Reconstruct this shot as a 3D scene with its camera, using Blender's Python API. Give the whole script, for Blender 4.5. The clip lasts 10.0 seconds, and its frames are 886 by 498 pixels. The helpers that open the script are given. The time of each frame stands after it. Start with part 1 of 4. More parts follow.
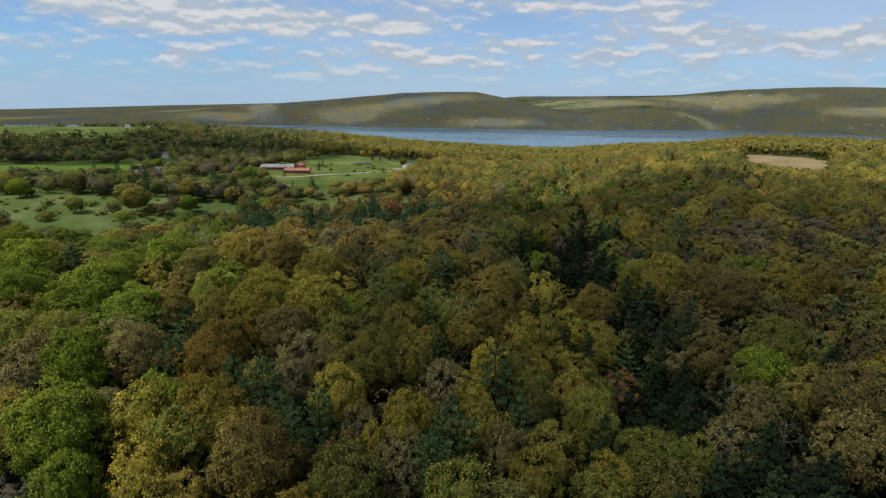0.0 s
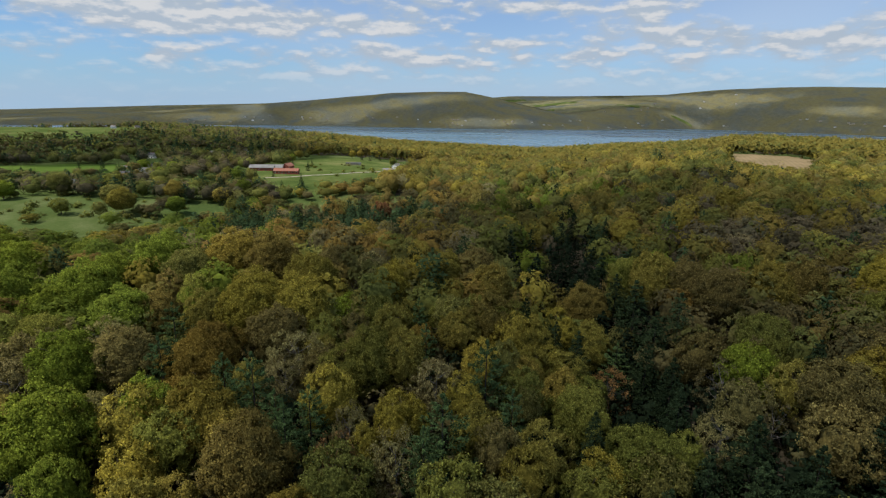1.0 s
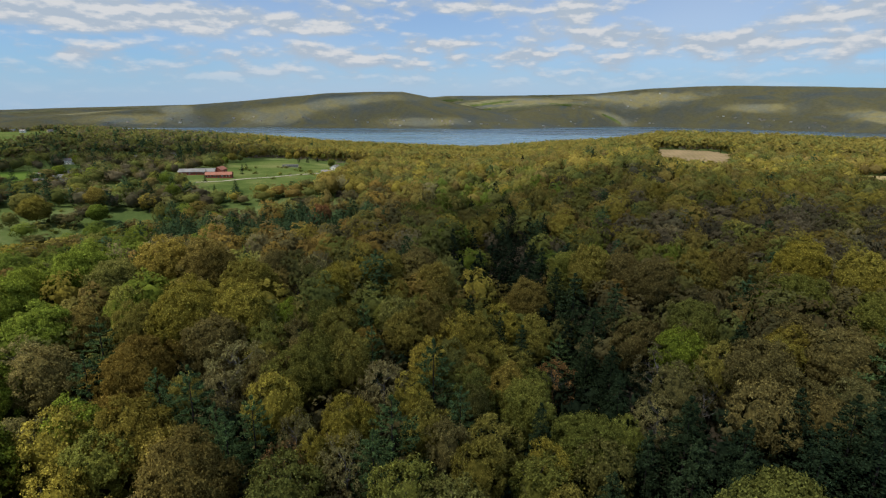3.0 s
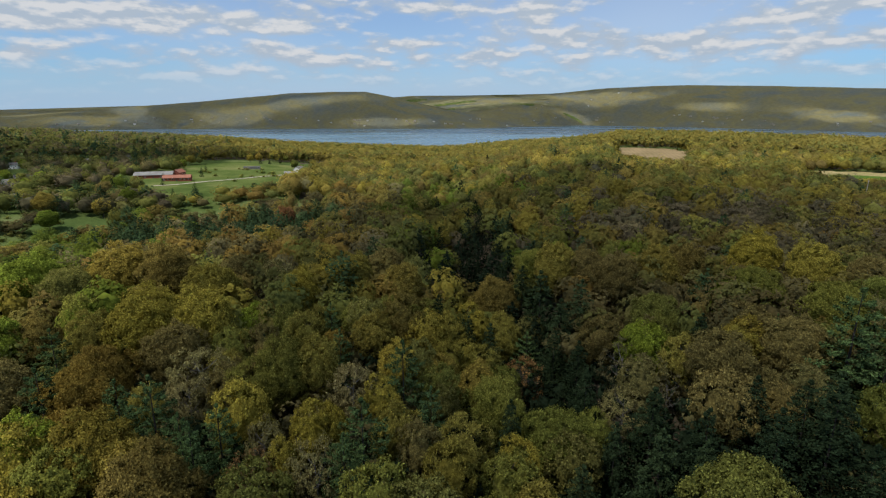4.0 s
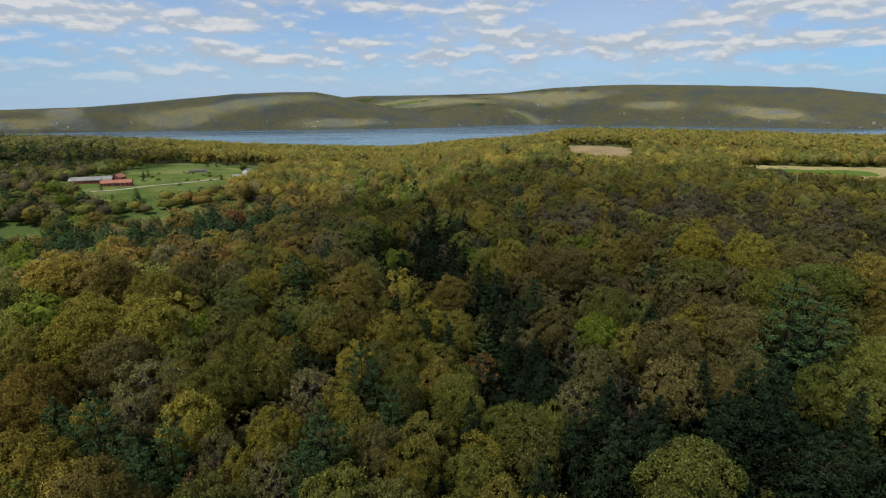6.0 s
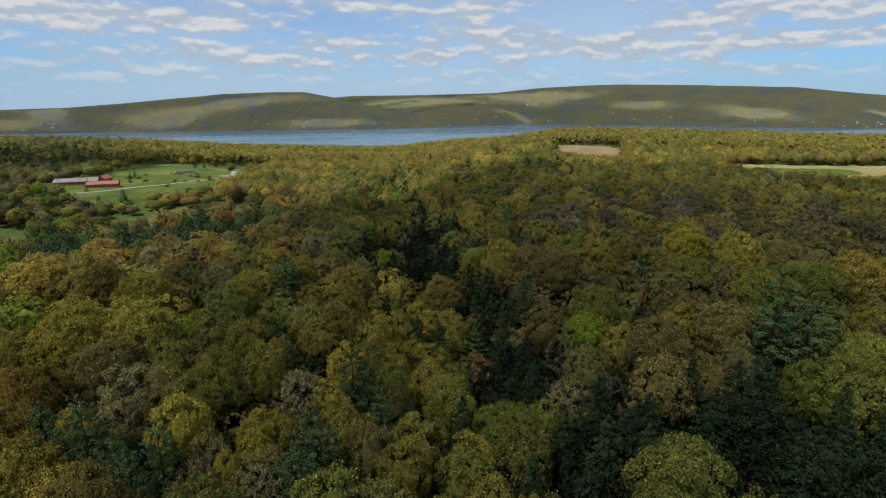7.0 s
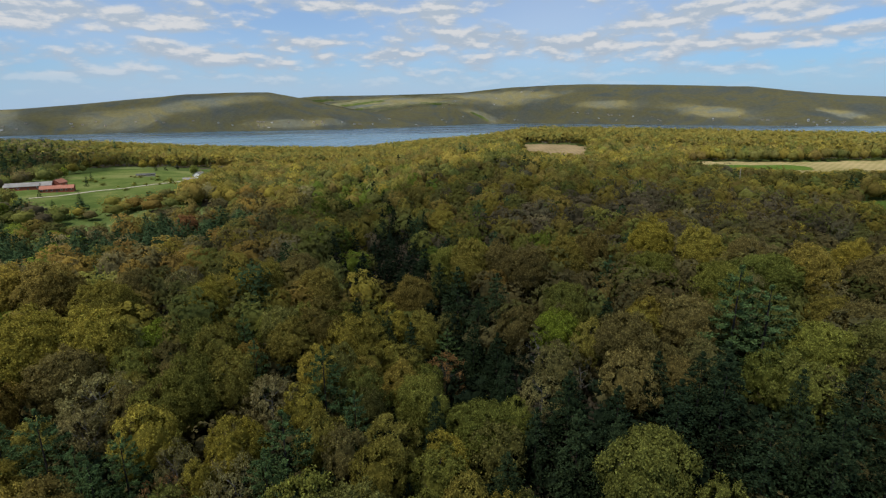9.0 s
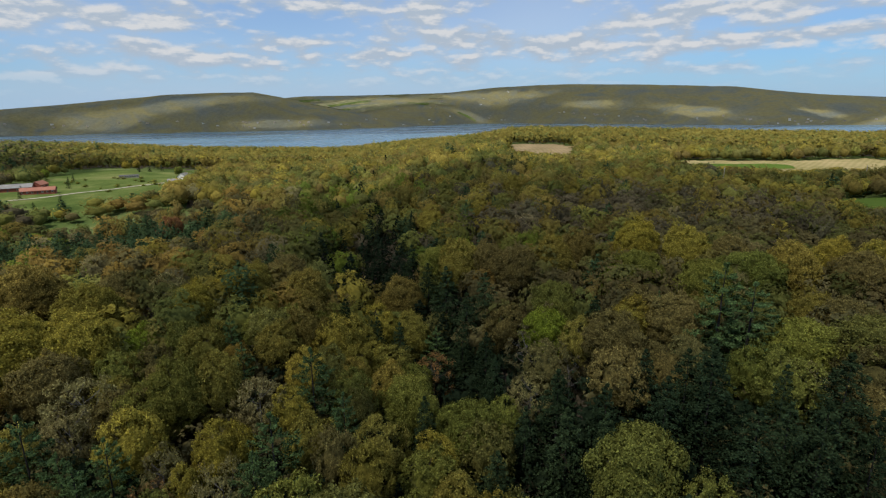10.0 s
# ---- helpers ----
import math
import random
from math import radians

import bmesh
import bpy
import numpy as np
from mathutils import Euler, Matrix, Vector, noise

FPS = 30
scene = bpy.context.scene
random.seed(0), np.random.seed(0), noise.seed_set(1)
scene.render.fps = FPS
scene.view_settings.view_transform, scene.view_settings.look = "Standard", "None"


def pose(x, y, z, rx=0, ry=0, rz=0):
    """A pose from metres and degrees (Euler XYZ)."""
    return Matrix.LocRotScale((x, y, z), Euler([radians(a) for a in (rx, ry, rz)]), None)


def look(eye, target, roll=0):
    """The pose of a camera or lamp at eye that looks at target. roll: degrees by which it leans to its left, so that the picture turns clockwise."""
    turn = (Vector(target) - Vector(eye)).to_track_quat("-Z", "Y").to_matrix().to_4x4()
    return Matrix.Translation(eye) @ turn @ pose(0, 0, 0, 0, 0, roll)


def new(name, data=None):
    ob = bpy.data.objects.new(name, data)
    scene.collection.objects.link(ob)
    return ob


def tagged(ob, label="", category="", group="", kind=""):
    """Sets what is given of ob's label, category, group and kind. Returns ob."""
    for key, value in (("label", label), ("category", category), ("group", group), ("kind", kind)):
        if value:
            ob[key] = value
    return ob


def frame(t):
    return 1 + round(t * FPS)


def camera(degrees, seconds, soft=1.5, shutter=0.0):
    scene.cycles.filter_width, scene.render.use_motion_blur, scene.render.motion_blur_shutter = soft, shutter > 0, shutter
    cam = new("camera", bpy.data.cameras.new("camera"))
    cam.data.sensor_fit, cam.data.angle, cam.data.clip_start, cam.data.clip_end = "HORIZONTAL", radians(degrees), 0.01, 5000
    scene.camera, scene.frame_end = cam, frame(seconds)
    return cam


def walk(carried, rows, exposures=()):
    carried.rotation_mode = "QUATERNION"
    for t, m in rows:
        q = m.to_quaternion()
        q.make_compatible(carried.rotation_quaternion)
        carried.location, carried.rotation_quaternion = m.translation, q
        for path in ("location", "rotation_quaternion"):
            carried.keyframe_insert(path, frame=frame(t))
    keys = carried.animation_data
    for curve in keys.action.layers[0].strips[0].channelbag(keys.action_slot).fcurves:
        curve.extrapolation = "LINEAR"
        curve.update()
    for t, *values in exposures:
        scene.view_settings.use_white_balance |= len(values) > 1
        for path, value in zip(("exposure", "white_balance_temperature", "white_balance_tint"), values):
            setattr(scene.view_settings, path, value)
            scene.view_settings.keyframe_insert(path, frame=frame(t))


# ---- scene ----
# The camera: it hangs in one place high over the wood and turns slowly to the right.
cam = camera(80.67, 10.0, 1.25)
EYE = (0.0, 0.0, 112.0)
TURNS = [
    (0.0, 74.929, -0.853, 0.014), (0.5, 74.935, -0.822, -0.479), (1.0, 74.942, -0.782, -1.113),
    (1.5, 74.953, -0.719, -2.111), (2.0, 74.968, -0.614, -3.769), (2.5, 74.983, -0.489, -5.725),
    (3.0, 74.993, -0.362, -7.707), (4.5, 74.998, -0.017, -13.099), (5.0, 74.995, 0.067, -14.412),
    (5.5, 74.989, 0.152, -15.740), (7.0, 74.977, 0.280, -17.733), (7.5, 74.971, 0.327, -18.472),
    (8.0, 74.965, 0.374, -19.217), (8.5, 74.956, 0.435, -20.179), (9.0, 74.945, 0.500, -21.199),
    (9.5, 74.934, 0.561, -22.176), (10.0, 74.929, 0.587, -22.578)]
walk(cam, [(t, pose(*EYE, rx, ry, rz)) for t, rx, ry, rz in TURNS], exposures=[(0.0, 0.0), (10.0, 0.0)])

# ---------------------------------------------------------------- sky and sun
SUN_AZ, SUN_EL = -118.0, 60.0          # degrees: clockwise from the y axis, and above the horizon
TO_SUN = Vector((math.sin(radians(SUN_AZ)) * math.cos(radians(SUN_EL)),
                 math.cos(radians(SUN_AZ)) * math.cos(radians(SUN_EL)), math.sin(radians(SUN_EL))))


class Nodes:
    """A small builder for node trees."""

    def __init__(self, tree):
        self.tree = tree
        tree.nodes.clear()

    def add(self, kind, ins=None, **props):
        n = self.tree.nodes.new(kind)
        for k, v in props.items():
            setattr(n, k, v)
        for k, v in (ins or {}).items():
            s = n.inputs[k]
            if isinstance(v, bpy.types.NodeSocket):
                self.tree.links.new(v, s)
            else:
                s.default_value = v
        return n

    def math(self, op, a, b=0.0, clamp=False):
        return self.add("ShaderNodeMath", {0: a, 1: b}, operation=op, use_clamp=clamp).outputs[0]

    def noise(self, vec, scale, detail=3.0, rough=0.55, distort=0.0):
        return self.add("ShaderNodeTexNoise", {"Vector": vec, "Scale": scale, "Detail": detail, "Roughness": rough,
                                               "Distortion": distort}).outputs["Fac"]

    def ramp(self, fac, stops, interp="LINEAR"):
        n = self.add("ShaderNodeValToRGB", {"Fac": fac})
        n.color_ramp.interpolation = interp
        while len(n.color_ramp.elements) < len(stops):
            n.color_ramp.elements.new(0.5)
        for e, (p, c) in zip(n.color_ramp.elements, stops):
            e.position = p
            e.color = (*c, 1.0) if isinstance(c, tuple) else (c, c, c, 1.0)
        return n.outputs["Color"]

    def mix(self, fac, a, b, blend="MIX"):
        n = self.add("ShaderNodeMix", {0: fac}, data_type="RGBA", blend_type=blend)
        for i, v in ((6, a), (7, b)):
            if isinstance(v, bpy.types.NodeSocket):
                self.tree.links.new(v, n.inputs[i])
            else:
                n.inputs[i].default_value = (*v, 1.0)
        return n.outputs[2]


# heaps of cumulus and blue gaps low in the sky: compass direction, height, half width, half height (degrees), weight
CUMULUS = [(23.2, 6.9, 3.4, 0.7, 0.22), (33.5, 6.1, 7.0, 0.75, 0.16), (42.0, 7.9, 5.0, 0.9, 0.22), (21.4, 9.3, 1.6, 1.1, 0.26),
           (-7.0, 8.1, 8.5, 0.8, 0.16), (-26.0, 7.9, 11.0, 1.7, 0.27), (-6.5, 5.5, 4.0, 0.9, 0.10), (-1.2, 4.7, 2.0, 0.45, 0.2),
           (7.1, 6.4, 2.6, 0.5, 0.18), (-13.4, 3.2, 2.0, 0.3, 0.2), (-26.1, 4.3, 1.2, 0.5, 0.3), (48.1, 3.3, 2.2, 0.35, 0.2),
           (46.0, 5.6, 9.0, 0.8, 0.14), (58.0, 5.8, 5.0, 0.7, 0.2), (52.0, 8.6, 5.5, 1.0, 0.2), (10.0, 9.9, 5.0, 0.5, 0.14), (14.0, 5.2, 6.0, 0.5, 0.12)]
BLUE_GAPS = [(-17.0, 6.0, 5.0, 0.7, -0.14), (7.0, 8.1, 5.5, 0.75, -0.22), (34.5, 8.6, 5.0, 1.2, -0.3), (48.2, 7.3, 1.5, 0.5, -0.25),
             (27.0, 9.0, 3.0, 1.0, -0.18), (55.0, 4.3, 7.0, 0.5, -0.16), (-12.0, 9.9, 5.0, 0.6, -0.1), (0.0, 6.6, 5.0, 0.5, -0.12), (-36.0, 5.6, 6.0, 1.6, -0.1)]


def build_sky():
    world = bpy.data.worlds.new("sky")
    scene.world = world
    world.use_nodes = True
    n = Nodes(world.node_tree)
    way = n.add("ShaderNodeTexCoord").outputs["Generated"]
    xyz = n.add("ShaderNodeSeparateXYZ", {0: way})
    up = n.math("MAXIMUM", xyz.outputs[2], 0.012)
    high = n.add("ShaderNodeCombineXYZ", {0: xyz.outputs[0], 1: xyz.outputs[1], 2: up}).outputs[0]
    sky = n.add("ShaderNodeTexSky", {"Vector": high}, sky_type="NISHITA", sun_disc=False, sun_elevation=radians(SUN_EL),
                sun_rotation=radians(SUN_AZ), air_density=1.0, dust_density=0.4, ozone_density=3.0, altitude=250.0)
    sky_col = n.mix(1.0, sky.outputs[0], (SKY_GAIN * 0.47, SKY_GAIN * 0.86, SKY_GAIN * 1.22), "MULTIPLY")
    # a layer of broken cumulus, flat-based, seen in perspective
    lift = n.math("ADD", up, 0.17)
    px = n.math("DIVIDE", xyz.outputs[0], lift)
    py = n.math("DIVIDE", xyz.outputs[1], lift)
    plane = n.add("ShaderNodeCombineXYZ", {0: px, 1: py, 2: 3.7}).outputs[0]
    lift2 = n.math("ADD", up, 0.155)
    plane2 = n.add("ShaderNodeCombineXYZ", {0: n.math("DIVIDE", xyz.outputs[0], lift2),
                                            1: n.math("DIVIDE", xyz.outputs[1], lift2), 2: 3.7}).outputs[0]

    def cover(vec):
        big = n.noise(vec, 0.8, 2.0, 0.5)
        fine = n.noise(vec, 3.0, 7.0, 0.53, 0.1)
        puff = n.add("ShaderNodeTexVoronoi", {"Vector": vec, "Scale": 5.5, "Smoothness": 0.6}, feature="SMOOTH_F1").outputs["Distance"]
        return n.math("ADD", n.math("ADD", n.math("MULTIPLY", big, 0.55), n.math("MULTIPLY", fine, 0.85)),
                      n.math("MULTIPLY", n.math("SUBTRACT", 0.42, puff), 0.15))

    # low over the land the layer is seen edge on: long flat rows, by compass direction and height in degrees
    az = n.math("MULTIPLY", n.math("ARCTAN2", xyz.outputs[0], xyz.outputs[1]), 57.296)
    el = n.math("MULTIPLY", n.math("ARCSINE", xyz.outputs[2]), 57.296)

    def rows(height):
        wide = n.add("ShaderNodeCombineXYZ", {0: n.math("MULTIPLY", az, 0.15), 1: n.math("MULTIPLY", height, 0.40), 2: 1.3}).outputs[0]
        return n.math("ADD", n.math("MULTIPLY", n.noise(wide, 0.9, 2.0, 0.5), 0.36), n.math("MULTIPLY", n.noise(wide, 2.5, 6.0, 0.5, 0.0), 0.64))

    def heap(spots):
        total = None
        for a, e, wa, we, gain in spots:
            u = n.math("POWER", n.math("MULTIPLY", n.math("SUBTRACT", az, a), 1 / wa), 2.0)
            v = n.math("POWER", n.math("MULTIPLY", n.math("SUBTRACT", el, e), 1 / we), 2.0)
            spot = n.math("MULTIPLY", n.math("EXPONENT", n.math("MULTIPLY", n.math("ADD", u, v), -1.0)), gain)
            total = spot if total is None else n.math("ADD", total, spot)
        return total

    low, low2 = rows(el), rows(n.math("ADD", el, 0.42))
    bright = heap(CUMULUS)
    low = n.math("ADD", n.math("ADD", low, 0.155), n.math("ADD", bright, heap(BLUE_GAPS)))
    aloft = n.add("ShaderNodeMapRange", {"Value": el, "From Min": 12.0, "From Max": 19.0}, interpolation_type="SMOOTHSTEP").outputs[0]
    high_c, high_c2 = cover(plane), cover(plane2)

    def blend(a, b):
        return n.math("ADD", n.math("MULTIPLY", a, n.math("SUBTRACT", 1.0, aloft)), n.math("MULTIPLY", b, aloft))

    c = blend(low, high_c)
    mask = n.add("ShaderNodeMapRange", {"Value": c, "From Min": 0.55, "From Max": 0.80}, interpolation_type="SMOOTHSTEP").outputs[0]
    # tops stand in the light, bases are grey
    step = blend(n.math("SUBTRACT", n.math("MULTIPLY", bright, 0.22), n.math("SUBTRACT", low2, rows(el))), n.math("SUBTRACT", high_c2, high_c))
    lit = n.add("ShaderNodeMapRange", {"Value": step, "From Min": -0.01, "From Max": 0.12}, interpolation_type="SMOOTHSTEP").outputs[0]
    cloud = n.mix(lit, (0.42, 0.50, 0.60), (0.655, 0.675, 0.705))
    veil = n.noise(plane, 0.22, 3.0, 0.5)
    veil = n.add("ShaderNodeMapRange", {"Value": veil, "From Min": 0.36, "From Max": 0.64, "To Min": 0.1, "To Max": 0.55}).outputs[0]
    base = n.mix(veil, sky_col, (0.60, 0.66, 0.74))
    haze = n.add("ShaderNodeMapRange", {"Value": xyz.outputs[2], "From Min": 0.0, "From Max": 0.11, "To Min": 0.8, "To Max": 0.0},
                 interpolation_type="SMOOTHSTEP").outputs[0]
    base = n.mix(haze, base, (0.365, 0.51, 0.70))
    thin = n.add("ShaderNodeMapRange", {"Value": xyz.outputs[2], "From Min": 0.028, "From Max": 0.085, "To Min": 0.12, "To Max": 1.0},
                 interpolation_type="SMOOTHSTEP").outputs[0]
    col = n.mix(n.math("MULTIPLY", mask, thin), base, cloud)
    bg = n.add("ShaderNodeBackground", {"Color": col, "Strength": 1.0})
    out = n.add("ShaderNodeOutputWorld")
    world.node_tree.links.new(bg.outputs[0], out.inputs[0])


SKY_GAIN = 0.10
build_sky()
sun_data = bpy.data.lights.new("sun", "SUN")
sun_data.energy, sun_data.angle, sun_data.color = 4.6, radians(0.6), (1.0, 0.95, 0.85)
sun = new("sun", sun_data)
sun.matrix_world = look((0, 0, 2500), Vector((0, 0, 2500)) - TO_SUN)


# ---------------------------------------------------------------- materials
def material(name):
    m = bpy.data.materials.new(name)
    m.use_nodes = True
    return m, Nodes(m.node_tree)


def finish(n, shader):
    out = n.add("ShaderNodeOutputMaterial")
    n.tree.links.new(shader.outputs[0], out.inputs[0])


def surface(name, low, high, scale, rough=0.85, bump=0.3, fine=8.0, metal=0.0, spec=0.3, step=0.1):
    """A plain surface whose colour wanders between two tones at two scales, with a fine relief."""
    m, n = material(name)
    pos = n.add("ShaderNodeNewGeometry").outputs["Position"]
    a = n.noise(pos, scale, 4.0)
    b = n.noise(pos, scale * fine, 4.0)
    fac = n.math("ADD", n.math("MULTIPLY", a, 0.65), n.math("MULTIPLY", b, 0.35))
    col = n.ramp(fac, [(0.32, low), (0.68, high)])
    bm_ = n.add("ShaderNodeBump", {"Height": b, "Strength": bump, "Distance": step})
    p = n.add("ShaderNodeBsdfPrincipled", {"Base Color": col, "Roughness": rough, "Metallic": metal,
                                           "Specular IOR Level": spec, "Normal": bm_.outputs[0]})
    finish(n, p)
    return m


def leaves(name, tones, through_light=0.3):
    """Foliage: each tree takes its own tone, each leaf varies a little, and some light passes through."""
    m, n = material(name)
    tree = n.add("ShaderNodeObjectInfo").outputs["Random"]
    place = n.add("ShaderNodeNewGeometry")
    leaf = place.outputs["Random Per Island"]
    tuft = n.noise(place.outputs["Position"], 1.5, 2.0, 0.6)
    col = n.ramp(tree, [(i / max(1, len(tones) - 1), t) for i, t in enumerate(tones)])
    col = n.mix(1.0, col, n.ramp(n.math("FRACT", n.math("MULTIPLY", tree, 7.13)), [(0.0, 0.84), (1.0, 1.36)]), "MULTIPLY")
    col = n.mix(1.0, col, n.ramp(leaf, [(0.0, 0.58), (0.6, 0.95), (1.0, 1.7)]), "MULTIPLY")
    col = n.mix(1.0, col, n.ramp(tuft, [(0.36, 0.72), (0.64, 1.36)]), "MULTIPLY")
    way = n.add("ShaderNodeAttribute", attribute_name="facing").outputs["Vector"]
    way = n.add("ShaderNodeVectorTransform", {0: way}, vector_type="NORMAL", convert_from="OBJECT", convert_to="WORLD").outputs[0]
    way = n.add("ShaderNodeVectorMath", {0: way}, operation="NORMALIZE").outputs[0]
    d = n.add("ShaderNodeBsdfDiffuse", {"Color": col, "Roughness": 0.6, "Normal": way})
    t = n.add("ShaderNodeBsdfTranslucent", {"Color": col})
    leafy = n.add("ShaderNodeMixShader", {0: through_light, 1: d.outputs[0], 2: t.outputs[0]})
    finish(n, leafy)
    return m


def woods_leaves(name):
    """Foliage of woods in one mesh: the tone of each tree is stored with its faces."""
    m, n = material(name)
    tone = n.add("ShaderNodeAttribute", attribute_name="tone").outputs["Color"]
    pos = n.add("ShaderNodeNewGeometry")
    leaf = pos.outputs["Random Per Island"]
    grain = n.noise(pos.outputs["Position"], 0.55, 4.0, 0.65)
    col = n.mix(1.0, tone, n.ramp(leaf, [(0.0, 0.8), (1.0, 1.2)]), "MULTIPLY")
    col = n.mix(1.0, col, n.ramp(grain, [(0.33, 0.72), (0.67, 1.3)]), "MULTIPLY")
    way = n.add("ShaderNodeAttribute", attribute_name="facing").outputs["Vector"]
    d = n.add("ShaderNodeBsdfDiffuse", {"Color": col, "Roughness": 0.6, "Normal": way})
    t = n.add("ShaderNodeBsdfTranslucent", {"Color": col})
    finish(n, n.add("ShaderNodeMixShader", {0: 0.35, 1: d.outputs[0], 2: t.outputs[0]}))
    return m


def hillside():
    """Woods far over the lake: crowns as relief, stands of different age and kind as broad tones, with haze painted in.
    """
    m, n = material("hazy_far_woods")
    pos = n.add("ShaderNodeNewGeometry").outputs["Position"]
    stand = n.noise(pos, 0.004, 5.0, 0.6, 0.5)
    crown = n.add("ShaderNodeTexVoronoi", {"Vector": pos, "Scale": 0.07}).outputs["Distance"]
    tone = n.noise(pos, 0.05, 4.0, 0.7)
    # the blue-grey stops carry the haze of distance in the base colour
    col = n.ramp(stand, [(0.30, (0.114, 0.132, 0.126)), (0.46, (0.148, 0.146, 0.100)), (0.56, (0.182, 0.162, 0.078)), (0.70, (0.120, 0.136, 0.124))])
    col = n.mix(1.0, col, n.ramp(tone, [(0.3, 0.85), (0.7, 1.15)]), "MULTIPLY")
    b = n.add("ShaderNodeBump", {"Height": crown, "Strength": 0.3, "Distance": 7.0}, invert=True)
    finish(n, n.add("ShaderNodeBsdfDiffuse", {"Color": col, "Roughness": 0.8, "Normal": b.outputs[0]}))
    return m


def lake_water():
    m, n = material("lake_water")
    pos = n.add("ShaderNodeNewGeometry").outputs["Position"]
    stretch = n.add("ShaderNodeMapping", {"Vector": pos, "Scale": (0.35, 1.0, 1.0), "Rotation": (0, 0, radians(14))}).outputs[0]
    wave = n.noise(stretch, 0.22, 4.0, 0.6)
    slick = n.noise(stretch, 0.006, 3.0, 0.5)
    b = n.add("ShaderNodeBump", {"Height": wave, "Strength": 0.55, "Distance": 0.5})
    rough = n.add("ShaderNodeMapRange", {"Value": slick, "From Min": 0.35, "From Max": 0.65, "To Min": 0.16, "To Max": 0.34}).outputs[0]
    finish(n, n.add("ShaderNodeBsdfPrincipled", {"Base Color": (0.085, 0.165, 0.235, 1), "Roughness": rough, "IOR": 1.33,
                                                 "Normal": b.outputs[0]}))
    return m


def meadow(name, a, b, c):
    m, n = material(name)
    pos = n.add("ShaderNodeNewGeometry").outputs["Position"]
    big = n.noise(pos, 0.022, 4.0, 0.6)
    fine = n.noise(pos, 0.5, 5.0, 0.7)
    col = n.ramp(n.math("ADD", n.math("MULTIPLY", big, 0.7), n.math("MULTIPLY", fine, 0.3)), [(0.36, a), (0.5, b), (0.66, c)])
    bm_ = n.add("ShaderNodeBump", {"Height": fine, "Strength": 0.8, "Distance": 0.4})
    finish(n, n.add("ShaderNodeBsdfDiffuse", {"Color": col, "Normal": bm_.outputs[0]}))
    return m


def furrows(name, a, b, turn):
    m, n = material(name)
    pos = n.add("ShaderNodeNewGeometry").outputs["Position"]
    rot = n.add("ShaderNodeMapping", {"Vector": pos, "Rotation": (0, 0, radians(turn))}).outputs[0]
    row = n.add("ShaderNodeTexWave", {"Vector": rot, "Scale": 0.05, "Distortion": 1.5, "Detail": 3.0, "Detail Scale": 0.6}).outputs["Fac"]
    patch = n.noise(pos, 0.03, 4.0, 0.6)
    col = n.ramp(n.math("ADD", n.math("MULTIPLY", row, 0.12), n.math("MULTIPLY", patch, 0.88)), [(0.3, a), (0.65, b)])
    finish(n, n.add("ShaderNodeBsdfDiffuse", {"Color": col}))
    return m


def cloud_mist(name, body):
    """Cloud: white, and thin enough to let some of the sun through."""
    m, n = material(name)
    d = n.add("ShaderNodeBsdfDiffuse", {"Color": (0.85, 0.85, 0.86, 1)})
    t = n.add("ShaderNodeBsdfTransparent", {"Color": (1, 1, 1, 1)})
    finish(n, n.add("ShaderNodeMixShader", {0: body, 1: t.outputs[0], 2: d.outputs[0]}))
    return m


# Linear tones of the kinds of foliage in early May.
GOLD = [(0.192, 0.150, 0.051), (0.244, 0.206, 0.041), (0.196, 0.173, 0.048), (0.283, 0.237, 0.046), (0.235, 0.181, 0.048), (0.182, 0.178, 0.046)]
OLIVE = [(0.129, 0.137, 0.041), (0.190, 0.191, 0.046), (0.143, 0.162, 0.043), (0.166, 0.157, 0.054)]
ORANGE = [(0.221, 0.152, 0.041), (0.244, 0.175, 0.043), (0.198, 0.138, 0.043)]
GREEN = [(0.138, 0.178, 0.028), (0.165, 0.200, 0.031), (0.118, 0.158, 0.030)]
PALE = [(0.225, 0.200, 0.095), (0.190, 0.172, 0.080), (0.210, 0.178, 0.090)]
UMBER = [(0.144, 0.124, 0.052), (0.166, 0.134, 0.054), (0.124, 0.114, 0.050)]
RED = [(0.17, 0.085, 0.045), (0.185, 0.095, 0.05)]
RUSSET = [(0.19, 0.105, 0.045), (0.17, 0.11, 0.055)]
GREY = [(0.130, 0.113, 0.066), (0.146, 0.122, 0.072), (0.118, 0.108, 0.060)]
PINE = [(0.060, 0.100, 0.044), (0.074, 0.114, 0.047), (0.054, 0.090, 0.044)]
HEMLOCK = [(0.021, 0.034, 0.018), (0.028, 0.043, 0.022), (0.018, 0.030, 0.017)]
TONES = {"gold": GOLD, "olive": OLIVE, "orange": ORANGE, "green": GREEN, "pale": PALE, "umber": UMBER, "russet": RUSSET, "red": RED, "grey": GREY,
         "pine": PINE, "hemlock": HEMLOCK}
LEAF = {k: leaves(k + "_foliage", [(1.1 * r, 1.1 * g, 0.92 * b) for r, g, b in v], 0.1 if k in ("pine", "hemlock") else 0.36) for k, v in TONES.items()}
WOODS = woods_leaves("woods_foliage")
BARK = surface("bark", (0.045, 0.037, 0.03), (0.105, 0.09, 0.075), 1.2, 0.95, 0.8)
# the same bark for conifers, with the shade under the boughs in its tone
SHADY_BARK = surface("shady_bark", (0.018, 0.016, 0.013), (0.04, 0.035, 0.03), 1.2, 0.95, 0.8)
